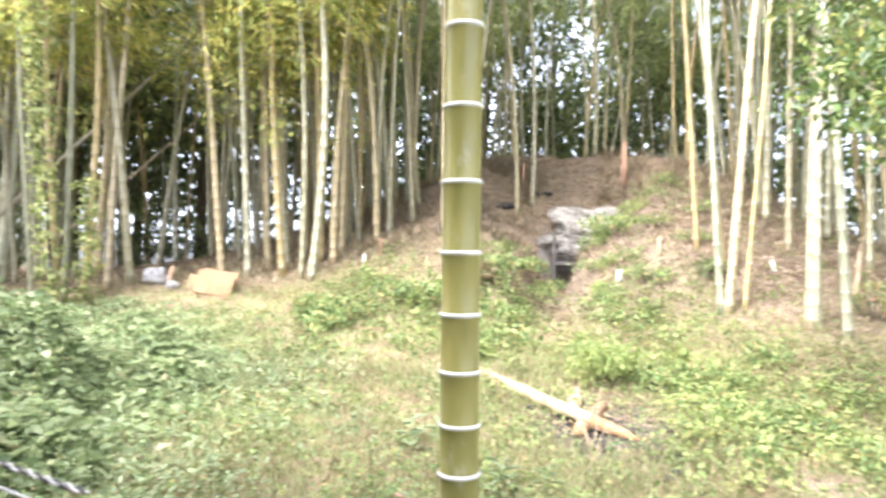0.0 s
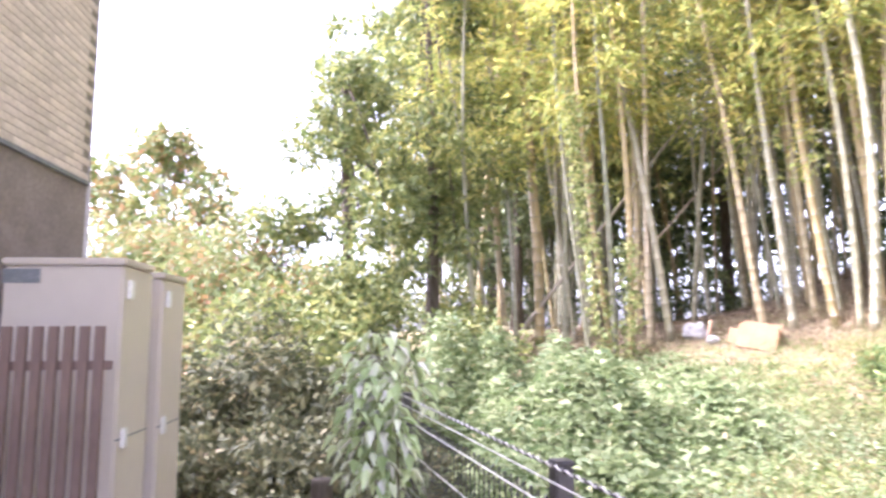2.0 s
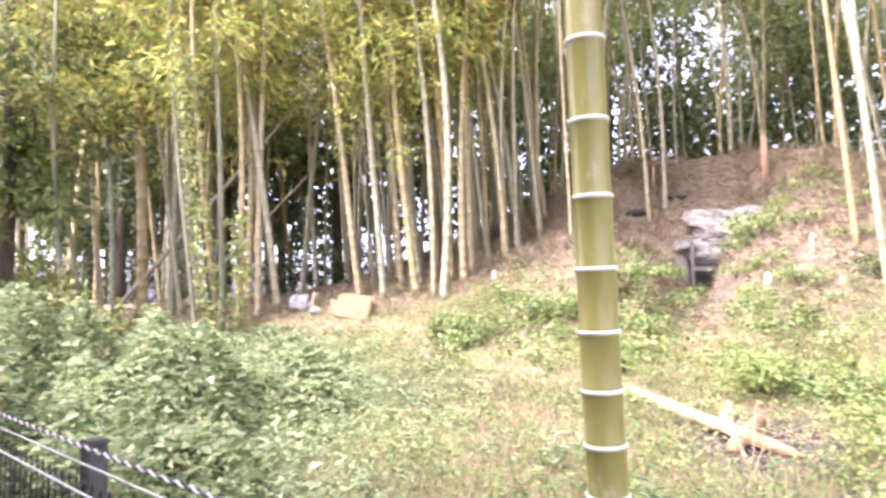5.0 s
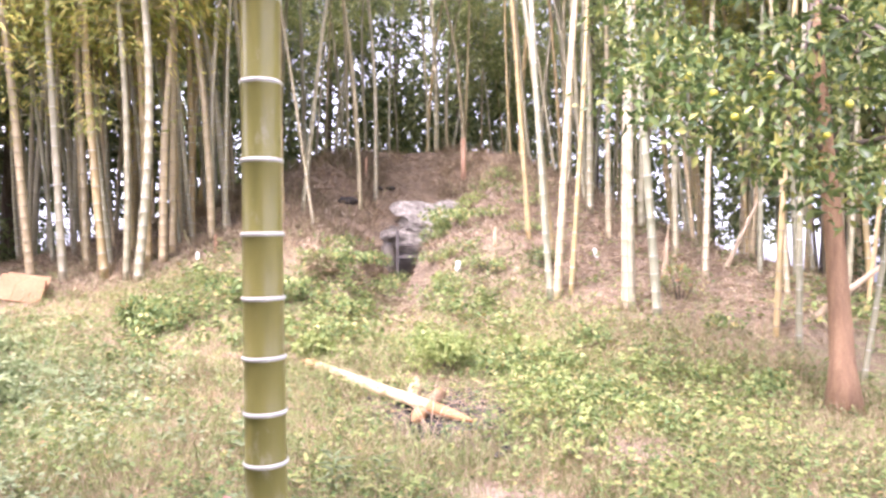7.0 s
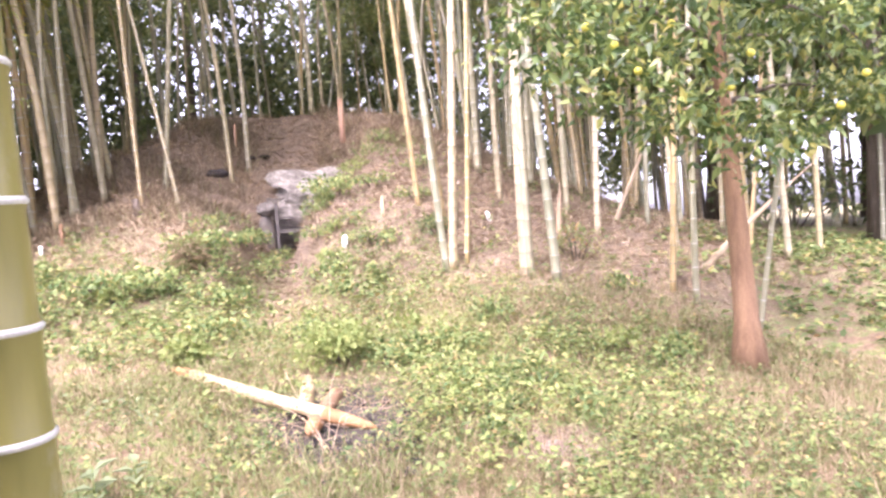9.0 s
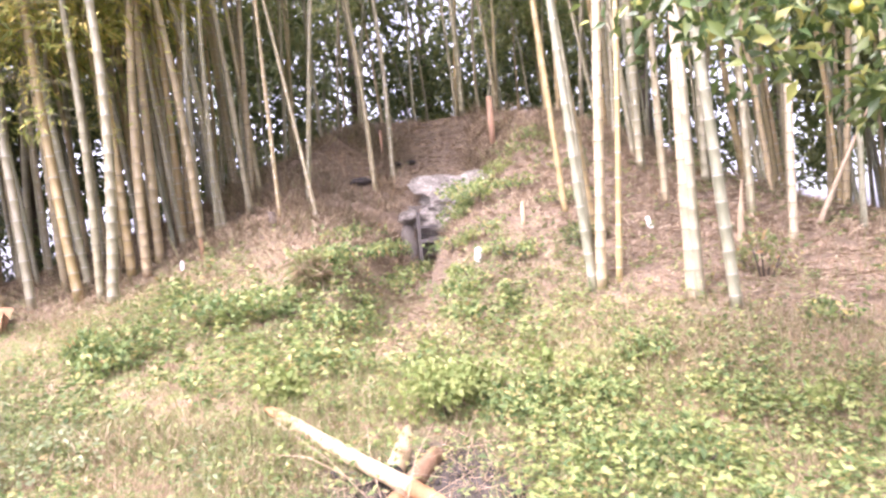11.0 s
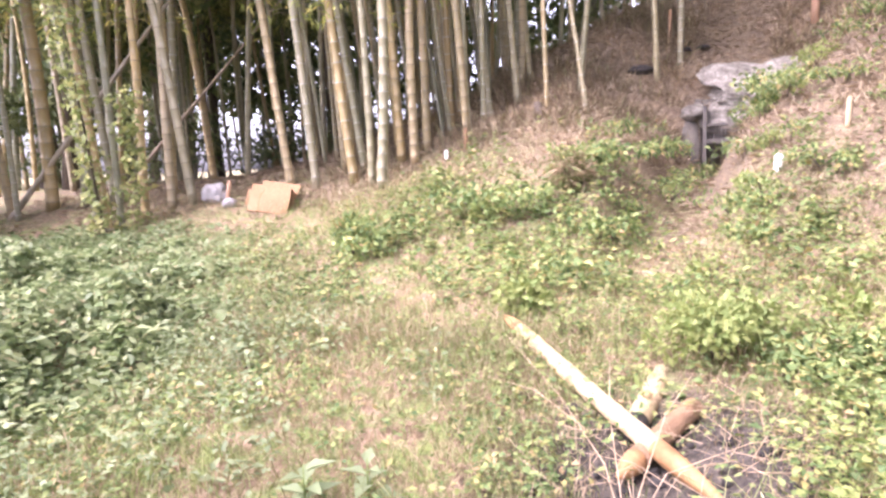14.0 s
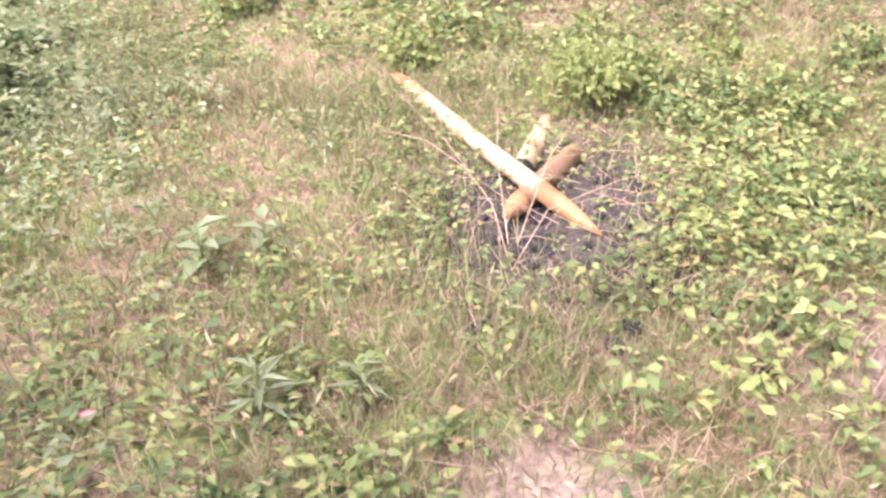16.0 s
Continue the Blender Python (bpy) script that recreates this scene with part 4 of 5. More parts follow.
# ---- fire place with logs ----
def log_thing(name, a, b, r, stops, label, ends=(0.12, 0.2)):
    """A round timber whose tapered ends are parts of their own."""
    a, b = Vector(a), Vector(b)
    n_, d = (b - a).length, (b - a).normalized()
    e = empty(name, Matrix.Translation(a) @ Vector((0, 0, 1)).rotation_difference(d).to_matrix().to_4x4(), label, "log")
    r1 = np.random.default_rng(int(n_ * 100))
    lo, hi = ends[0] * n_, (1 - ends[1]) * n_
    k = np.linspace(lo, hi, 14)
    wob = lambda q: np.stack([0.006 * np.sin(3.1 * q), 0.006 * np.cos(2.3 * q), q], -1)
    part("shaft", tube(wob(k), r * (1 + 0.04 * r1.normal(0, 1, 14)), 18), stops[1], e, smooth_shade=True)
    k = np.linspace(0, lo, 6)
    part("tip", tube(wob(k), r * np.array([0.3, 0.55, 0.75, 0.9, 0.98, 1.0]), 18), stops[0], e, "weathered brown tip", smooth_shade=True)
    k = np.linspace(hi, n_, 6)
    part("tip", tube(wob(k), r * np.array([1.0, 0.98, 0.9, 0.75, 0.5, 0.18]), 18), stops[2], e, "scorched orange-brown point", smooth_shade=True)
    return e


log_thing("log", (0.13, 7.11, 0.66), (1.47, 5.14, 0.37), 0.052, (SCORCH, PEELED, SCORCH), "peeled pale timber stake with scorched points lying across a fire place")
log_thing("log_piece", (1.24, 6.5, 0.50), (1.05, 5.72, 0.37), 0.062, (PEELED, PEELED, CHAR_AND_HOLE_DARK), "short pale log burnt at one end in the fire place", (0.02, 0.25))
log_thing("log_piece", (1.42, 6.12, 0.45), (1.02, 5.34, 0.36), 0.058, (BARK, BARK, SCORCH), "short brown log burnt at one end in the fire place", (0.1, 0.2))
cr = np.random.default_rng(3)
for i in range(44):
    x, y = 1.3 + cr.normal(0, 0.32), 5.3 + cr.normal(0, 0.4)
    s = cr.uniform(0.02, 0.055)
    tagged(part("charcoal_lump", rock(s, s * 0.7, s * 0.6, i, 0.35, 2), CHAR_AND_HOLE_DARK, m=Matrix.Translation((x, y, float(surface(x, y)) + 0.01)) @ pose(0, 0, 0, 0, 0, 40 * i)), "black lump of charcoal on ash", "charcoal", "charcoal of the fire place")
tw = []
for i in range(48):
    x, y = 1.25 + cr.normal(0, 0.38), 5.65 + cr.normal(0, 0.36)
    a, l = cr.uniform(0, 6.28), cr.uniform(0.15, 0.6)
    z = float(surface(x, y)) + cr.uniform(0.01, 0.08)
    tw.append(tube([(x, y, z), (x + 0.5 * l * math.cos(a), y + 0.5 * l * math.sin(a), z + cr.uniform(0.0, 0.12)), (x + l * math.cos(a + 0.2), y + l * math.sin(a + 0.2), z + cr.uniform(0.0, 0.1))], [0.0024, 0.0018, 0.0012], 4, False))
tagged(part("dry_twigs", joined(tw), TWIG), "tangle of thin dry straw-coloured twigs", "twigs", kind="stuff")
stem = empty("dead_weed", Matrix.Translation((1.08, 4.85, float(surface(1.08, 4.85)))), "tall dry branching weed stalk leaning over the fire place", "weed")
for pts in ([(0, 0, 0), (-0.1, 0.25, 0.2), (-0.35, 0.7, 0.33), (-0.75, 1.35, 0.45)], [(0, 0, 0), (0.15, 0.3, 0.16), (0.5, 0.55, 0.22), (0.95, 0.75, 0.25)], [(-0.02, 0.1, 0.08), (-0.1, 0.6, 0.3), (-0.12, 1.0, 0.42)], [(0.02, 0.1, 0.08), (0.15, 0.6, 0.3), (0.3, 1.1, 0.35)], [(-0.2, 0.45, 0.27), (-0.45, 0.6, 0.38), (-0.7, 0.7, 0.4)]):
    part("stalk", tube(pts, [0.003, 0.0024, 0.0018, 0.0012][: len(pts)], 5, False), TWIG, stem)

# ---- rubbish at the grove's edge ----
card = empty("cardboard_box", Matrix.Translation((-3.7, 10.2, float(surface(-3.7, 10.2)) + 0.17)) @ pose(0, 0, 0.0, -112, 9, 12), "crushed brown cardboard box lying open in grass", "box")
card.scale = (0.95, 0.95, 0.95)
part("side", box(-0.28, 0.28, -0.2, -0.192, 0.0, 0.3), CARD, card)
part("side", box(-0.28, 0.28, 0.192, 0.2, 0.0, 0.26), CARD, card)
part("side", box(-0.288, -0.28, -0.2, 0.2, 0.0, 0.28), CARD, card)
part("side", box(0.28, 0.288, -0.2, 0.2, 0.0, 0.24), CARD, card, m=pose(0, 0, 0, 0, -9, 4))
part("bottom", box(-0.28, 0.28, -0.192, 0.192, 0.0, 0.008), CARD, card)
part("lid", box(-0.278, 0.3, -0.215, 0.19, 0.0, 0.008), CARD, card, m=pose(0, 0.0, 0.25, 10, 12, 8))
part("flap", box(-0.28, 0.28, -0.008, 0.0, 0.0, 0.2), CARD, card, m=pose(0, -0.2, 0.3, 65, 0, 0))
part("flap", box(-0.008, 0.0, -0.2, 0.2, 0.0, 0.2), CARD, card, m=pose(-0.28, 0, 0.28, 0, -70, 0))
tagged(part("rubbish_bag", rock(0.2, 0.16, 0.15, 6.6, 0.3), BAG, m=Matrix.Translation((-4.75, 10.5, float(surface(-4.75, 10.5)) + 0.1))), "crumpled white plastic rubbish bag on the ground", "bag")
tagged(part("rubbish_bag", rock(0.1, 0.09, 0.07, 8.2, 0.3), BAG, m=Matrix.Translation((-4.4, 10.3, float(surface(-4.4, 10.3)) + 0.04))), "small crumpled white plastic scrap on the ground", "bag")
stake("peg", -4.55, 10.45, 0.03, 0.3, ORANGE_WOOD, "short leaning brown wood offcut", "stake", (0.2, 0))

# ---- the house ----
HOUSE = pose(-0.135, -0.044, 0, 0, 0, 49.26)        # local x away from its wall, local y along it
WALL_X, CORNER_Y, TILE_Z = -2.05, 4.68, 2.55
house = empty("house", HOUSE, "house with a tiled upper wall above a dark rendered base", "house")
part("wall", box(WALL_X - 4, WALL_X, 3.28, CORNER_Y, -0.3, TILE_Z), DARK_WALL, house, "dark brown rendered wall")
part("wall", box(WALL_X - 4, WALL_X, 1.6, 3.28, -0.3, 1.25), DARK_WALL, house, "dark brown rendered wall")
part("wall", box(WALL_X - 4, WALL_X, 1.6, 3.28, 2.25, TILE_Z), DARK_WALL, house, "dark brown rendered wall")
part("wall", box(WALL_X - 4, WALL_X, -3.0, 1.6, -0.3, TILE_Z), DARK_WALL, house, "dark brown rendered wall")
part("room_back", box(WALL_X - 4, WALL_X - 0.6, 1.6, 3.28, 1.25, 2.25), CURTAIN, house)
upper = part("upper_wall", box(WALL_X - 4, WALL_X, -3.0, CORNER_Y, TILE_Z, 6.2), MORTAR, house)
part("roof", box(WALL_X - 4.4, WALL_X + 0.5, -3.4, CORNER_Y + 0.4, 6.2, 6.4), DARK_WALL, house)
part("corner_trim", box(WALL_X - 0.05, WALL_X + 0.012, CORNER_Y + 0.003, CORNER_Y + 0.02, TILE_Z, 6.2), ALU, house)
part("down_pipe", tube([(WALL_X - 0.01, CORNER_Y + 0.03, -0.2), (WALL_X - 0.01, CORNER_Y + 0.03, TILE_Z)], 0.025, 12), ALU, house, smooth_shade=True)
part("flashing", box(WALL_X, WALL_X + 0.02, -3.0, CORNER_Y, TILE_Z - 0.03, TILE_Z - 0.004), GREY_PLATE, house)
window = part("window", box(WALL_X - 0.1, WALL_X - 0.09, 1.6, 3.28, 1.25, 2.25), CURTAIN, house, "window with a pale curtain behind glass")
glass = part("pane", box(WALL_X - 0.05, WALL_X - 0.044, 1.66, 3.2, 1.31, 2.2), GLASS, window)
glass.visible_shadow = False
part("frame", box(WALL_X - 0.08, WALL_X + 0.03, 3.2, 3.28, 1.25, 2.25, 0.004), ALU, window)
part("frame", box(WALL_X - 0.08, WALL_X + 0.02, 3.12, 3.195, 1.30, 2.2, 0.004), ALU, window)
part("frame", box(WALL_X - 0.08, WALL_X + 0.03, 1.6, 3.195, 2.2, 2.25, 0.004), ALU, window)
part("sill", box(WALL_X - 0.08, WALL_X + 0.06, 1.6, 3.28, 1.21, 1.29, 0.006), ALU, window)
shutter = part("shutter_box", box(WALL_X + 0.003, WALL_X + 0.2, 1.0, 3.195, 2.245, 2.445, 0.008), TANK, house, "grey metal shutter box above the window")
part("lip", box(WALL_X + 0.003, WALL_X + 0.215, 0.98, 3.21, 2.447, 2.47), ALU, shutter)
part("groove", box(WALL_X + 0.197, WALL_X + 0.203, 1.0, 3.195, 2.33, 2.342), GREY_PLATE, shutter)

tank_model = empty("water_heater", HOUSE @ pose(-1.575, 3.62, 0.0), "tall pale grey hot-water tank cabinet beside the house wall", "water heater", "hot-water tanks beside the house")
part("cabinet", box(-0.285, 0.285, -0.21, 0.21, 0.1, 1.845, 0.012), TANK, tank_model)
part("lid", box(-0.295, 0.295, -0.22, 0.22, 1.848, 1.885, 0.008), TANK, tank_model)
part("name_plate", box(-0.285, -0.11, -0.216, -0.212, 1.76, 1.83), GREY_PLATE, tank_model)
for z in (1.68, 0.95, 0.3):
    part("latch", box(0.286, 0.305, -0.16, -0.1, z, z + 0.1, 0.006), TANK_TRIM, tank_model)
part("seam", box(0.28, 0.2875, -0.205, 0.205, 0.995, 1.003), GREY_PLATE, tank_model)
for dx, dy in ((-0.24, -0.16), (0.24, -0.16), (-0.24, 0.16), (0.24, 0.16)):
    part("foot", box(dx - 0.03, dx + 0.03, dy - 0.03, dy + 0.03, -0.02, 0.11), GREY_PLATE, tank_model)
copy_thing(tank_model, HOUSE @ pose(-1.575, 4.22, -0.02))
screen = empty("slat_screen", HOUSE @ pose(0, 3.03, 0), "brown slatted screen in front of the hot-water tanks", "screen")
slat_me = bpy.data.meshes.new("slat")
b_ = box(-0.02, 0.02, -0.012, 0.012, 0.02, 1.545, 0.003)
b_.to_mesh(slat_me)
b_.free()
slat_me.materials.append(SLAT)
for i in range(13):
    part("slat", slat_me, None, screen, m=Matrix.Translation((-1.232 - 0.0645 * i, 0, 0)))
for z in (1.375, 0.75, 0.2):
    part("rail", box(-2.04, -1.185, 0.013, 0.035, z - 0.02, z + 0.02, 0.003), SLAT, screen)

# ---- wire fence ----
fence = empty("wire_fence", Matrix.Translation((-0.43, 0.96, 0.0)) @ pose(0, 0, 0, 0, 0, math.degrees(math.atan2(0.6, -1.0))), "dark mesh fence with thin posts and bright wires", "fence")
FENCE_LEN, TOP = 4.3, 1.165
for s in (0.78, 2.66, 4.2):
    p_ = part("post", box(s - 0.024, s + 0.024, -0.024, 0.024, -0.3, TOP + 0.02, 0.004), POST, fence)
    part("post_cap", box(s - 0.027, s + 0.027, -0.027, 0.027, TOP + 0.021, TOP + 0.035, 0.004), POST, p_)
for z, off, r in ((TOP - 0.01, 0.035, 0.0025), (TOP - 0.058, 0.06, 0.0025), (0.95, 0.035, 0.0025), (0.78, 0.035, 0.0022), (0.55, 0.035, 0.003), (0.3, 0.035, 0.003), (0.12, 0.035, 0.003)):
    part("wire", tube([(0, off, z), (FENCE_LEN * 0.5, off, z - 0.004), (FENCE_LEN, off, z)], r, 6), STEEL, fence)
k = np.linspace(0, FENCE_LEN, 620)
for ph in (0, math.pi):
    part("twisted_wire", tube(np.stack([k, 0.035 + 0.0032 * np.cos(110 * k + ph), TOP + 0.028 + 0.0032 * np.sin(110 * k + ph)], -1), 0.0027, 5), STEEL if ph else POST, fence, "twisted black and bright wire")
upright = mesh_from("upright_wire", *tube([(0, 0.03, 0.1), (0, 0.03, TOP - 0.05), (0, 0.055, TOP - 0.085)], 0.0026, 5, False), POST)
for i in range(86):
    part("upright_wire", upright, None, fence, m=Matrix.Translation((0.05 * i, 0, 0)))
vine = empty("vine", Matrix.Translation((-2.55, 2.1, 0.0)), "leafy vine hanging over the fence post", "vine")
vr = np.random.default_rng(61)
for i in range(26):
    a, up, far = vr.uniform(0, 2 * np.pi), vr.uniform(0.85, 1.5), vr.uniform(0.08, 0.27)
    way = np.array([math.cos(a), math.sin(a), 0.0])
    q = np.linspace(0, 1, 9)[:, None]
    line = np.array([-0.02, -0.06, up]) + way * far * q + np.array([0, 0, 1]) * (0.2 * q - (0.25 + 0.9 * far) * q ** 2)
    part("stem", tube(line, np.linspace(0.004, 0.0015, 9), 5), BARK_DARK, vine)
    P = np.repeat(line[1:], 3, 0)
    out = np.stack([np.cos(a + vr.normal(0, 1.1, len(P))), np.sin(a + vr.normal(0, 1.1, len(P))), vr.uniform(-0.9, -0.2, len(P))], -1)
    L = vr.uniform(0.06, 0.12, len(P))
    part("leaves", leaves(P + vr.normal(0, 0.012, P.shape), unit(out), unit(vr.normal(0, 0.25, P.shape) + (0, 0, 1)), L, L * 0.45, 0.3, 0.35), VINE_PALE, vine)
for a in (-0.1, 0.0, 0.08):
    part("stem", tube([(a, -0.05, 0), (a + 0.05, -0.08, 0.6), (a - 0.03, -0.03, 1.2)], [0.008, 0.006, 0.003], 5), BARK_DARK, vine)
stake("wooden_stub", -3.05, 2.05, 0.06, 0.62, BARK_DARK, "dark weathered wooden stub beyond the fence", "post", sharp=0.95)
ivy = empty("ivy", Matrix.Translation((-5.72, 9.42, 1.0)), "yellow-green climbing vine covering a bamboo culm", "vine")
part("leaves", blob_leaves([(-0.02 - 0.11 * h, -0.02 * h, h) for h in np.linspace(0.2, 4.4, 15)] + [(0.25, 0.3, h) for h in np.linspace(0.2, 1.8, 5)], [0.2] * 20, 2200, 0.09, 0.7, 62, 0.3), IVY_LEAF, ivy)
part("stem", tube([(0, 0, -0.1), (-0.25, -0.04, 2.2), (-0.5, -0.09, 4.4)], [0.02, 0.012, 0.006], 6), BARK_DARK, ivy)

# ---- low growth ----
def vine_height(x, y):
    """Height of the tangle of vines over the ground."""
    k = 0.9 * np.exp(-((x + 5.0) / 1.7) ** 2 - ((y - 5.4) / 2.0) ** 2) + 0.42 * np.exp(-((x + 3.5) / 1.15) ** 2 - ((y - 5.8) / 2.0) ** 2) + 0.3 * np.exp(-((x + 2.7) / 0.8) ** 2 - ((y - 3.7) / 0.9) ** 2) + 0.25 * np.exp(-((x + 5.8) / 1.8) ** 2 - ((y - 8.6) / 1.0) ** 2)
    return k * (1 + 0.25 * np.sin(3.1 * x + y) * np.sin(2.7 * y) + 0.15 * np.sin(7 * x) * np.sin(6.3 * y + 1))


def scatter(count, x0, x1, y0, y1, keep):
    x, y = rng.uniform(x0, x1, count), rng.uniform(y0, y1, count)
    ok = rng.uniform(0, 1, count) < keep(x, y)
    return x[ok], y[ok]


def patches(x, y, s=1.0, p=0.0):
    """Uneven patches from 0 to 1."""
    v = np.sin(1.7 * s * x + 1.3 * np.sin(1.1 * s * y + p)) + np.sin(1.9 * s * y - 1.2 * np.sin(1.4 * s * x + p)) + 0.6 * np.sin(4.3 * s * x + 3.1 * s * y + p)
    return np.clip(0.5 + 0.3 * v, 0, 1)


def bare(x, y):
    """1 where things grow, less on the fire place, the cutting, the mound and by the house."""
    fire = 1 - 0.96 * np.exp(-(((x - 1.25) / 0.6) ** 2 + ((y - 5.4) / 0.85) ** 2) ** 2)
    cut = 1 - 0.85 * np.exp(-((x - (1.25 + 0.2 * (y - 8.5))) / 0.28) ** 2) * smooth(7.2, 8.4, y)
    mound = 1 - 0.93 * smooth(7.2, 4.6, np.hypot(x - 3.6, y - 15.2)) - 0.75 * smooth(2.9, 4.2, x) * smooth(5.6, 7.4, y)
    grove = 1 - 0.85 * smooth(10.4, 11.6, y + 0.25 * np.abs(x + 1))
    yard = 1 - smooth(-1.9, -2.6, x) * smooth(2.2, 1.6, y - 0.2 * (x + 3))
    patch = (1 - 0.9 * np.exp(-((x - 1.25) ** 2 + (y - 3.65) ** 2) / 0.07)) * (1 - 0.85 * np.exp(-((x - 2.4) ** 2 + (y - 4.3) ** 2) / 0.12))
    return patch * np.clip(fire, 0, 1) * np.clip(cut, 0, 1) * np.clip(mound, 0, 1) * grove * yard


def on_ground(x, y, lift=0.0):
    return np.stack([x, y, surface(x, y) + lift], -1)


def stuff(name, arrays, material, label, category):
    return tagged(part(name, arrays, material), label, category, kind="stuff")


# vines
x, y = scatter(360000, -8.5, -0.6, 1.5, 9.8, lambda x, y: np.clip(vine_height(x, y) * 2.4, 0, 1) * (0.22 + 0.78 * patches(x, y, 2.6, 0.7)) * (1 - smooth(-2.2, -3.0, x) * smooth(2.6, 1.9, y)) * smooth(0.02, 0.2, y - (1.36 - 0.68 * (x + 1.1)) - 0.1))
h = vine_height(x, y)
P = on_ground(x, y) + np.stack([0 * x, 0 * x, h * (0.5 + 0.6 * patches(x, y, 2.1, 2.2)) * (1.05 - 0.8 * rng.uniform(0, 1, len(x)) ** 1.7)], -1)
a = rng.uniform(0, 2 * np.pi, len(x))
L = rng.gamma(6, 0.0098, len(x)) + 0.018
stuff("vine_tangle", leaves(P, np.stack([np.cos(a), np.sin(a), rng.uniform(-0.8, 0.6, len(x))], -1), unit(rng.normal(0, 0.75, (len(x), 3)) + (0, -0.3, 0.95)), L, L * rng.uniform(0.38, 0.65, len(x)), 0.2, 0.2), KUDZU, "tangle of broad green vine leaves over the ground", "vines")

# grass
sets = []
for count, x0, x1, y0, y1, size in ((150000, -3.5, 5.5, 1.6, 7.0, 1.0), (75000, -6.0, 7.5, 6.5, 12.0, 1.3), (26000, -3.0, 9.0, -1.0, 2.5, 1.1)):
    x, y = scatter(count, x0, x1, y0, y1, lambda x, y: bare(x, y) * (0.35 + 0.65 * patches(x, y, 1.0)) * (1 - smooth(0.25, 0.6, vine_height(x, y))))
    a = rng.uniform(0, 2 * np.pi, len(x))
    bend = np.stack([np.cos(a), np.sin(a), -0.35 + 0 * a], -1) * rng.uniform(0.3, 1.3, len(x))[:, None]
    U = unit(rng.normal(0, 0.4, (len(x), 3)) + (0, 0, 1))
    sets.append(blades(on_ground(x, y, -0.01), U, size * rng.gamma(4, 0.028, len(x)) + 0.03, 0.0045 * size, bend))
stuff("grass", joined(sets), GRASS, "thin dry and green grass blades", "grass")

x, y = scatter(4200, -1.6, 0.7, 1.9, 3.0, lambda x, y: 0.15 + 0.85 * patches(x, y, 2.5, 0.3) ** 2)
a = rng.normal(0.6, 0.9, len(x))
stuff("long_grass", blades(on_ground(x, y, -0.01), unit(rng.normal(0, 0.35, (len(x), 3)) + (0, 0, 1)), rng.gamma(5, 0.055, len(x)) + 0.06, 0.0075, np.stack([np.cos(a), np.sin(a), -0.5 + 0 * a], -1) * 0.9), LONG_GRASS, "long arching bright green grass", "grass")


x, y = scatter(30000, -2.6, 3.2, 2.6, 7.5, lambda x, y: bare(x, y) * patches(x, y, 1.6, 3.3) ** 1.5 * (1 - smooth(0.25, 0.6, vine_height(x, y))))
a = rng.uniform(0, 2 * np.pi, len(x))
stuff("green_grass", blades(on_ground(x, y, -0.01), unit(rng.normal(0, 0.3, (len(x), 3)) + (0, 0, 1)), rng.gamma(5, 0.026, len(x)) + 0.04, 0.0038, np.stack([np.cos(a), np.sin(a), -0.4 + 0 * a], -1) * 0.8), LONG_GRASS, "fine green grass between the weeds", "grass")
x, y = scatter(1100, -1.8, 2.6, 3.0, 6.5, lambda x, y: bare(x, y) * patches(x, y, 2.0, 1.2))
a = rng.uniform(0, 2 * np.pi, len(x))
stuff("seed_heads", leaves(on_ground(x, y) + np.stack([0 * x, 0 * x, rng.uniform(0.12, 0.3, len(x))], -1), np.stack([np.cos(a), np.sin(a), rng.uniform(0.2, 1.2, len(x))], -1), unit(rng.normal(0, 0.6, (len(x), 3)) + (0, 0, 1)), rng.uniform(0.03, 0.06, len(x)), 0.009, 0.5, 0.1), STRAW, "pale nodding grass seed heads", "grass")


def weed_set(count, x0, x1, y0, y1, keep, tall, leaf, each=9):
    """Small leafy plants: each a stem's worth of leaves."""
    x, y = scatter(count, x0, x1, y0, y1, keep)
    hgt = tall * rng.uniform(0.4, 1.25, len(x))
    n_ = len(x)
    q = rng.uniform(0.1, 1, (n_, each))
    a = rng.uniform(0, 2 * np.pi, (n_, each))
    out = np.stack([np.cos(a), np.sin(a), 0 * a], -1)
    P = on_ground(x, y)[:, None] + out * (0.02 + 0.35 * hgt[:, None] * rng.uniform(0.1, 0.6, (n_, each)))[..., None] + np.stack([0 * q, 0 * q, q * hgt[:, None]], -1)
    U = out + rng.normal(0, 0.3, out.shape) + (0, 0, 0.15)
    N = unit(rng.normal(0, 0.32, out.shape) + (0, 0, 1))
    L = leaf * rng.uniform(0.55, 1.3, n_ * each)
    return leaves(P.reshape(-1, 3), U.reshape(-1, 3), N.reshape(-1, 3), L, L * rng.uniform(0.4, 0.7, n_ * each), 0.2, 0.2)


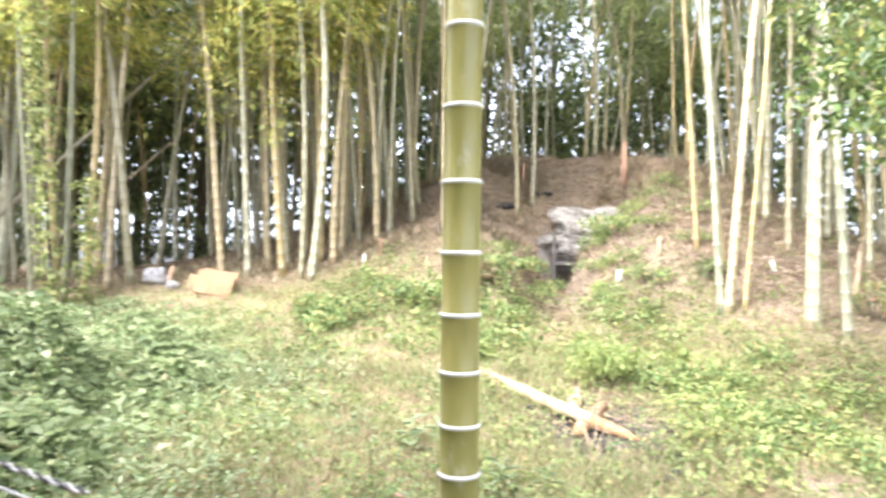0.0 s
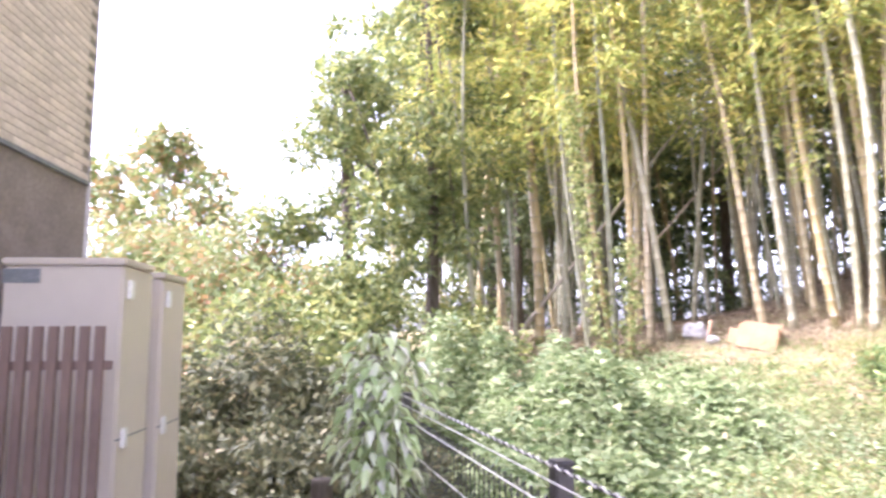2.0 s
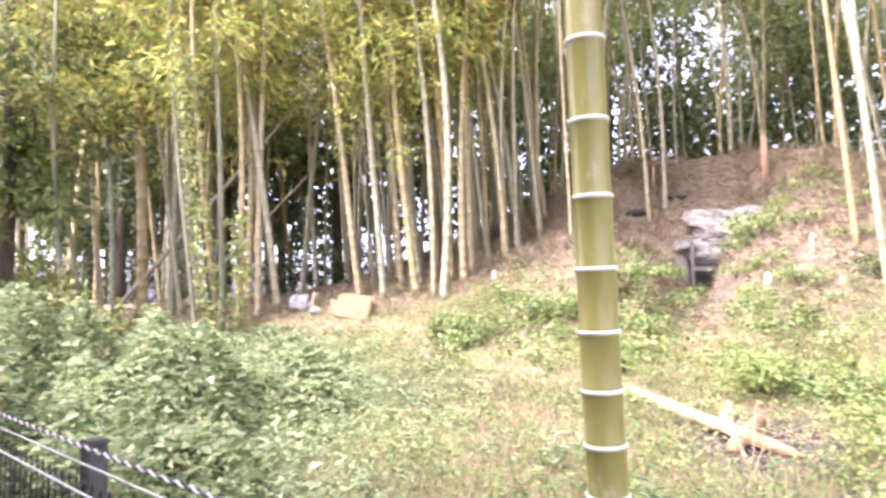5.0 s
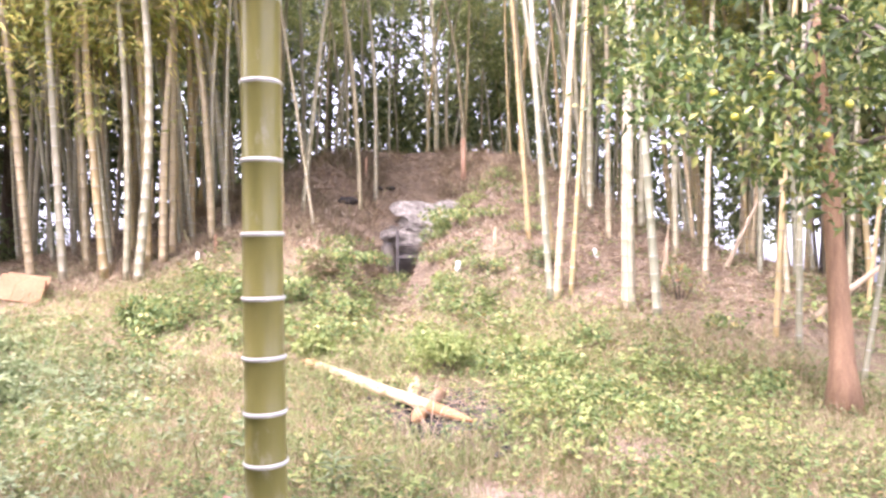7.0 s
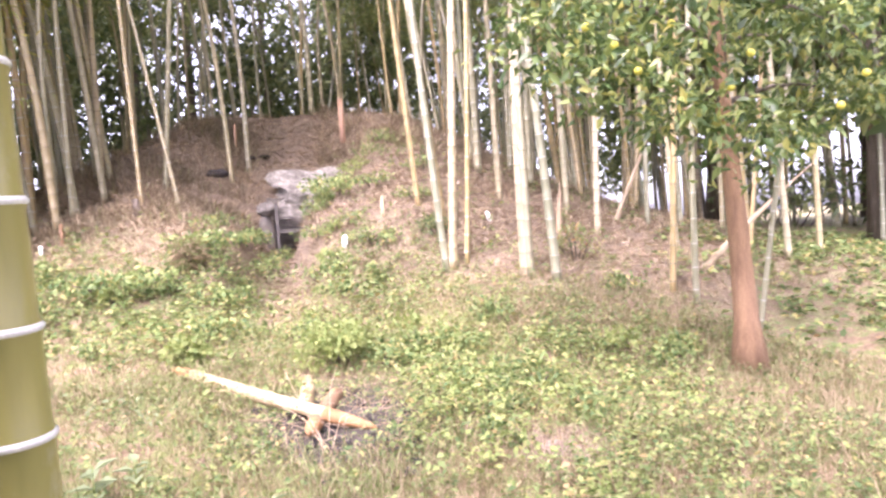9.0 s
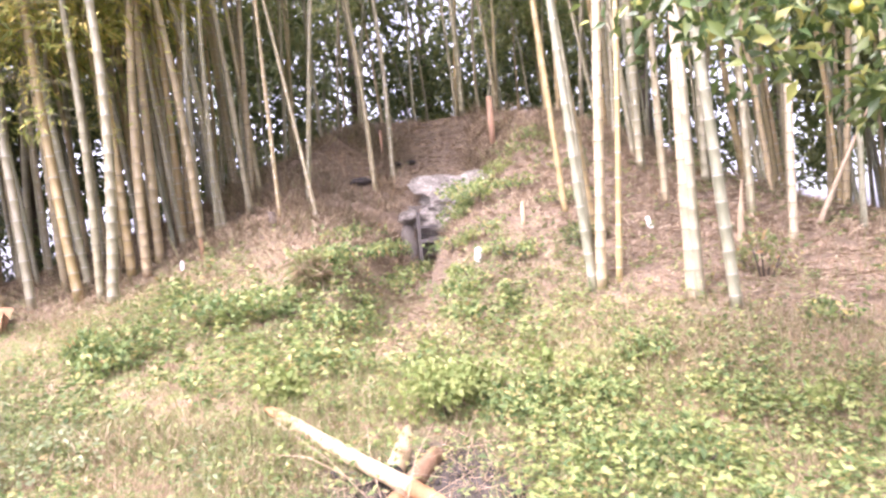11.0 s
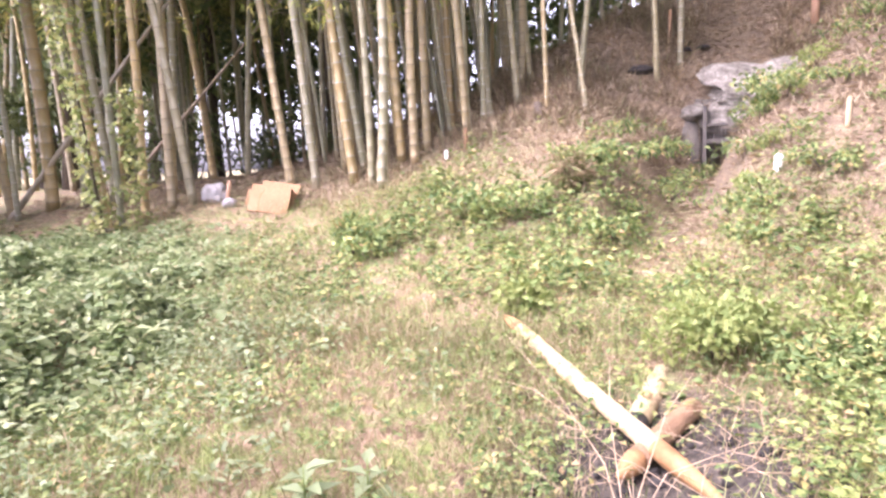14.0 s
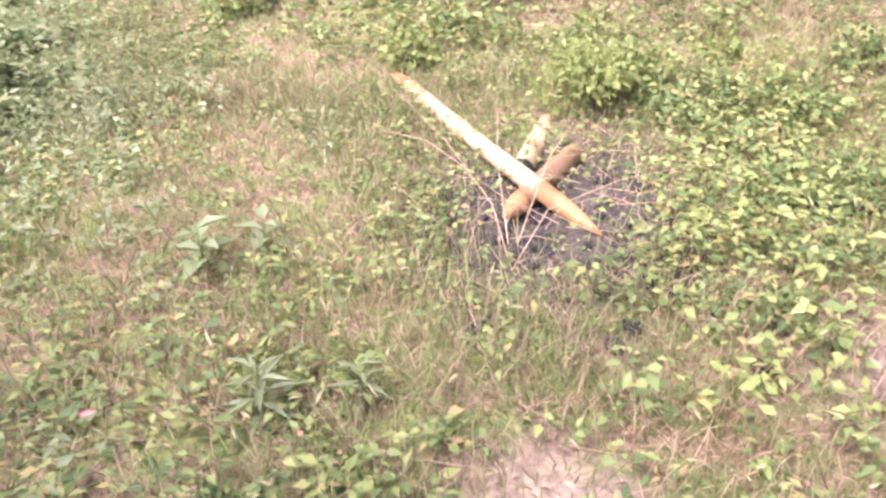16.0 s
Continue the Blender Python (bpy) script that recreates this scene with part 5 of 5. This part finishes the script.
clear = lambda x, y: 1 - smooth(0.2, 0.5, vine_height(x, y))
right_patch = lambda x, y: np.exp(-(((x - 2.5) / 1.25) ** 2 + ((y - 5.7) / 1.9) ** 2) ** 1.5)
stuff("weeds", joined([
    weed_set(14000, -3.5, 5.5, 2.0, 10.5, lambda x, y: bare(x, y) * clear(x, y) * (0.16 + 0.75 * patches(x, y, 1.3, 2.0) ** 1.5), 0.13, 0.045),
    weed_set(4600, 0.8, 4.8, 3.0, 8.6, lambda x, y: right_patch(x, y) * np.clip(bare(x, y) + 0.05, 0, 1) * (0.05 + 0.95 * patches(x, y, 2.3, 1.0) ** 2.4), 0.24, 0.052, 13),
    weed_set(1600, -1.8, 2.6, 7.4, 11.4, lambda x, y: bare(x, y) * patches(x, y, 1.5, 0.5), 0.24, 0.075, 12),
    weed_set(2600, 5.5, 15.0, 1.5, 9.0, lambda x, y: 0.8 * smooth(4.5, 7.0, x) * (1 - smooth(5.0, 8.5, y) * smooth(9, 6, x)), 0.16, 0.1, 9),
    weed_set(900, 2.2, 8.5, 8.5, 13.0, lambda x, y: 0.55 * patches(x, y, 1.8, 3.0), 0.14, 0.07),
    weed_set(1500, -3.0, 9.0, -1.0, 3.2, lambda x, y: bare(x, y) * 0.6, 0.1, 0.06)]), WEED, "low green leafy weeds", "weeds")
stuff("young_weeds", weed_set(4200, -0.2, 5.0, 3.0, 9.5, lambda x, y: bare(x, y) * np.clip(0.12 + right_patch(x, y), 0, 1) * patches(x, y, 2.0, 4.0) ** 1.9, 0.24, 0.052, 10), WEED_BRIGHT, "bright yellow-green young weeds", "weeds")
stuff("pale_weeds", weed_set(1900, -3.2, 0.3, 2.4, 7.2, lambda x, y: bare(x, y) * np.exp(-((x + 1.9) / 1.1) ** 2) * patches(x, y, 2.2, 5.0) ** 1.4, 0.2, 0.055, 10), WEED_PALE, "pale grey-green leafy weeds between grass and vines", "weeds")

# dead brush on the mound
x, y = scatter(110000, -5, 9, 8.5, 18.5, lambda x, y: np.clip(1 - bare(x, y), 0, 1) * (0.1 + 0.9 * patches(x, y, 2.2, 1.5) ** 2) * smooth(9.5, 6.0, np.hypot(x - 2.8, y - 14.5)) * smooth(0.3, 0.6, np.abs(x - (1.25 + 0.2 * (y - 8.5)))))
a = rng.uniform(0, 2 * np.pi, len(x))
stuff("dead_brush", blades(on_ground(x, y, -0.01), unit(rng.normal(0, 0.6, (len(x), 3)) + (0, 0, 1)), rng.gamma(3, 0.045, len(x)) + 0.03, 0.009, np.stack([np.cos(a), np.sin(a), -0.4 + 0 * a], -1)), LITTER, "low brown dead brush on the mound", "brush")

cx, cy = rng.uniform(-3.5, 8.5, 130), rng.uniform(11.5, 18.0, 130)
pick = rng.integers(0, 130, 26000)
x, y = cx[pick] + rng.normal(0, 0.22, 26000), cy[pick] + rng.normal(0, 0.2, 26000)
ok = (np.abs(x - (1.25 + 0.2 * (y - 8.5))) > 0.6) & ~((np.abs(x - 2.65) < 1.0) & (np.abs(y - 14.0) < 0.75))
x, y = x[ok], y[ok]
a = rng.uniform(0, 2 * np.pi, len(x))
stuff("dead_brush", blades(on_ground(x, y, -0.01), unit(rng.normal(0, 0.5, (len(x), 3)) + (0, 0, 1)), rng.gamma(4, 0.06, len(x)) + 0.04, 0.011, np.stack([np.cos(a), np.sin(a), -0.4 + 0 * a], -1)), BRUSH, "dark brown clumps of dead brush on the mound", "brush")

# fallen bamboo leaves and straw
x, y = scatter(125000, -9, 10, 3.0, 18, lambda x, y: np.clip(1 - 0.8 * bare(x, y), 0.12, 1) * (1 - 0.85 * np.exp(-(((x - 1.25) / 0.55) ** 2 + ((y - 5.4) / 0.8) ** 2) ** 2)) * smooth(26, 6, np.hypot(x - 1, y - 6)))
a = rng.uniform(0, 2 * np.pi, len(x))
stuff("leaf_litter", leaves(on_ground(x, y, 0.012), np.stack([np.cos(a), np.sin(a), rng.uniform(-0.1, 0.35, len(x))], -1), unit(rng.normal(0, 0.25, (len(x), 3)) + (0, 0, 1)), rng.uniform(0.04, 0.17, len(x)) * (0.45 + 0.55 * smooth(5.0, 8.0, y)), rng.uniform(0.006, 0.024, len(x)) * (0.5 + 0.5 * smooth(5.0, 8.0, y)), 0.3, 0.1), LITTER, "brown fallen bamboo leaves and straw", "leaf litter")


def rosette(x, y, count, length, ratio, rise, material, label, seed):
    """One plant with a whorl of leaves."""
    r = np.random.default_rng(seed)
    e = empty("weed_plant", Matrix.Translation((x, y, float(surface(x, y)))), label, "weed")
    for i in range(count):
        a, z = 2.4 * i, 0.02 + rise * i / count
        U = np.array([[math.cos(a), math.sin(a), 0.7 - 0.4 * (1 - i / count)]])
        L = length * r.uniform(0.75, 1.15) * (1 - 0.35 * i / count)
        part("leaf", leaves(np.array([[0.0, 0.0, z]]), U, np.array([[-math.cos(a), -math.sin(a), 1.5]]), L, L * ratio, 0.25, 0.3), material, e)
    part("stem", tube([(0, 0, -0.02), (0, 0, rise + 0.03)], [0.005, 0.003], 6), WEED, e)
    return e


rosette(0.34, 3.88, 18, 0.17, 0.2, 0.2, WEED_PALE, "grey-green weed with a whorl of long leaves", 1)
rosette(0.63, 4.0, 14, 0.14, 0.2, 0.14, WEED_PALE, "grey-green weed with a whorl of long leaves", 2)
rosette(-0.24, 4.72, 9, 0.2, 0.55, 0.22, WEED_PALE, "pale green weed with large soft leaves", 3)
rosette(-0.05, 4.95, 7, 0.16, 0.55, 0.16, WEED_PALE, "pale green weed with large soft leaves", 4)

tagged(part("paper_scrap", rock(0.035, 0.02, 0.012, 4.4, 0.4, 2), SCRAP, m=Matrix.Translation((-0.24, 3.85, float(surface(-0.24, 3.85)) + 0.05)) @ pose(0, 0, 0, 0, 20, 40)), "small crumpled pink paper scrap in the grass", "litter")

# ---- facing tiles of the house ----
tile_me = bpy.data.meshes.new("tile")
b_ = box(0.0, 0.009, -0.1157, 0.1157, -0.0222, 0.0222, 0.0)
b_.to_mesh(tile_me)
b_.free()
tile_me.materials.append(TILE)
singles, rest = 0, []
for row in range(44):
    for col in range(14):
        z, y_ = TILE_Z + 0.026 + 0.0505 * row, CORNER_Y - 0.118 - 0.2325 * col - (0.1 if row % 2 else 0.0)
        if singles < 300:
            o = part("tile", tile_me, None, upper, m=pose(WALL_X, y_, z, 0, 1.6, 0))
            singles += 1
        else:
            rest.append((y_, z))
bm = bmesh.new()
for y_, z in rest:
    bmesh.ops.create_cube(bm, size=1, matrix=Matrix.Translation((WALL_X + 0.0045, y_, z)) @ Matrix.Rotation(radians(1.6), 4, "Y") @ Matrix.Diagonal((0.009, 0.2314, 0.0444, 1)))
tagged(part("tiles", bm, TILE, upper), kind="stuff")
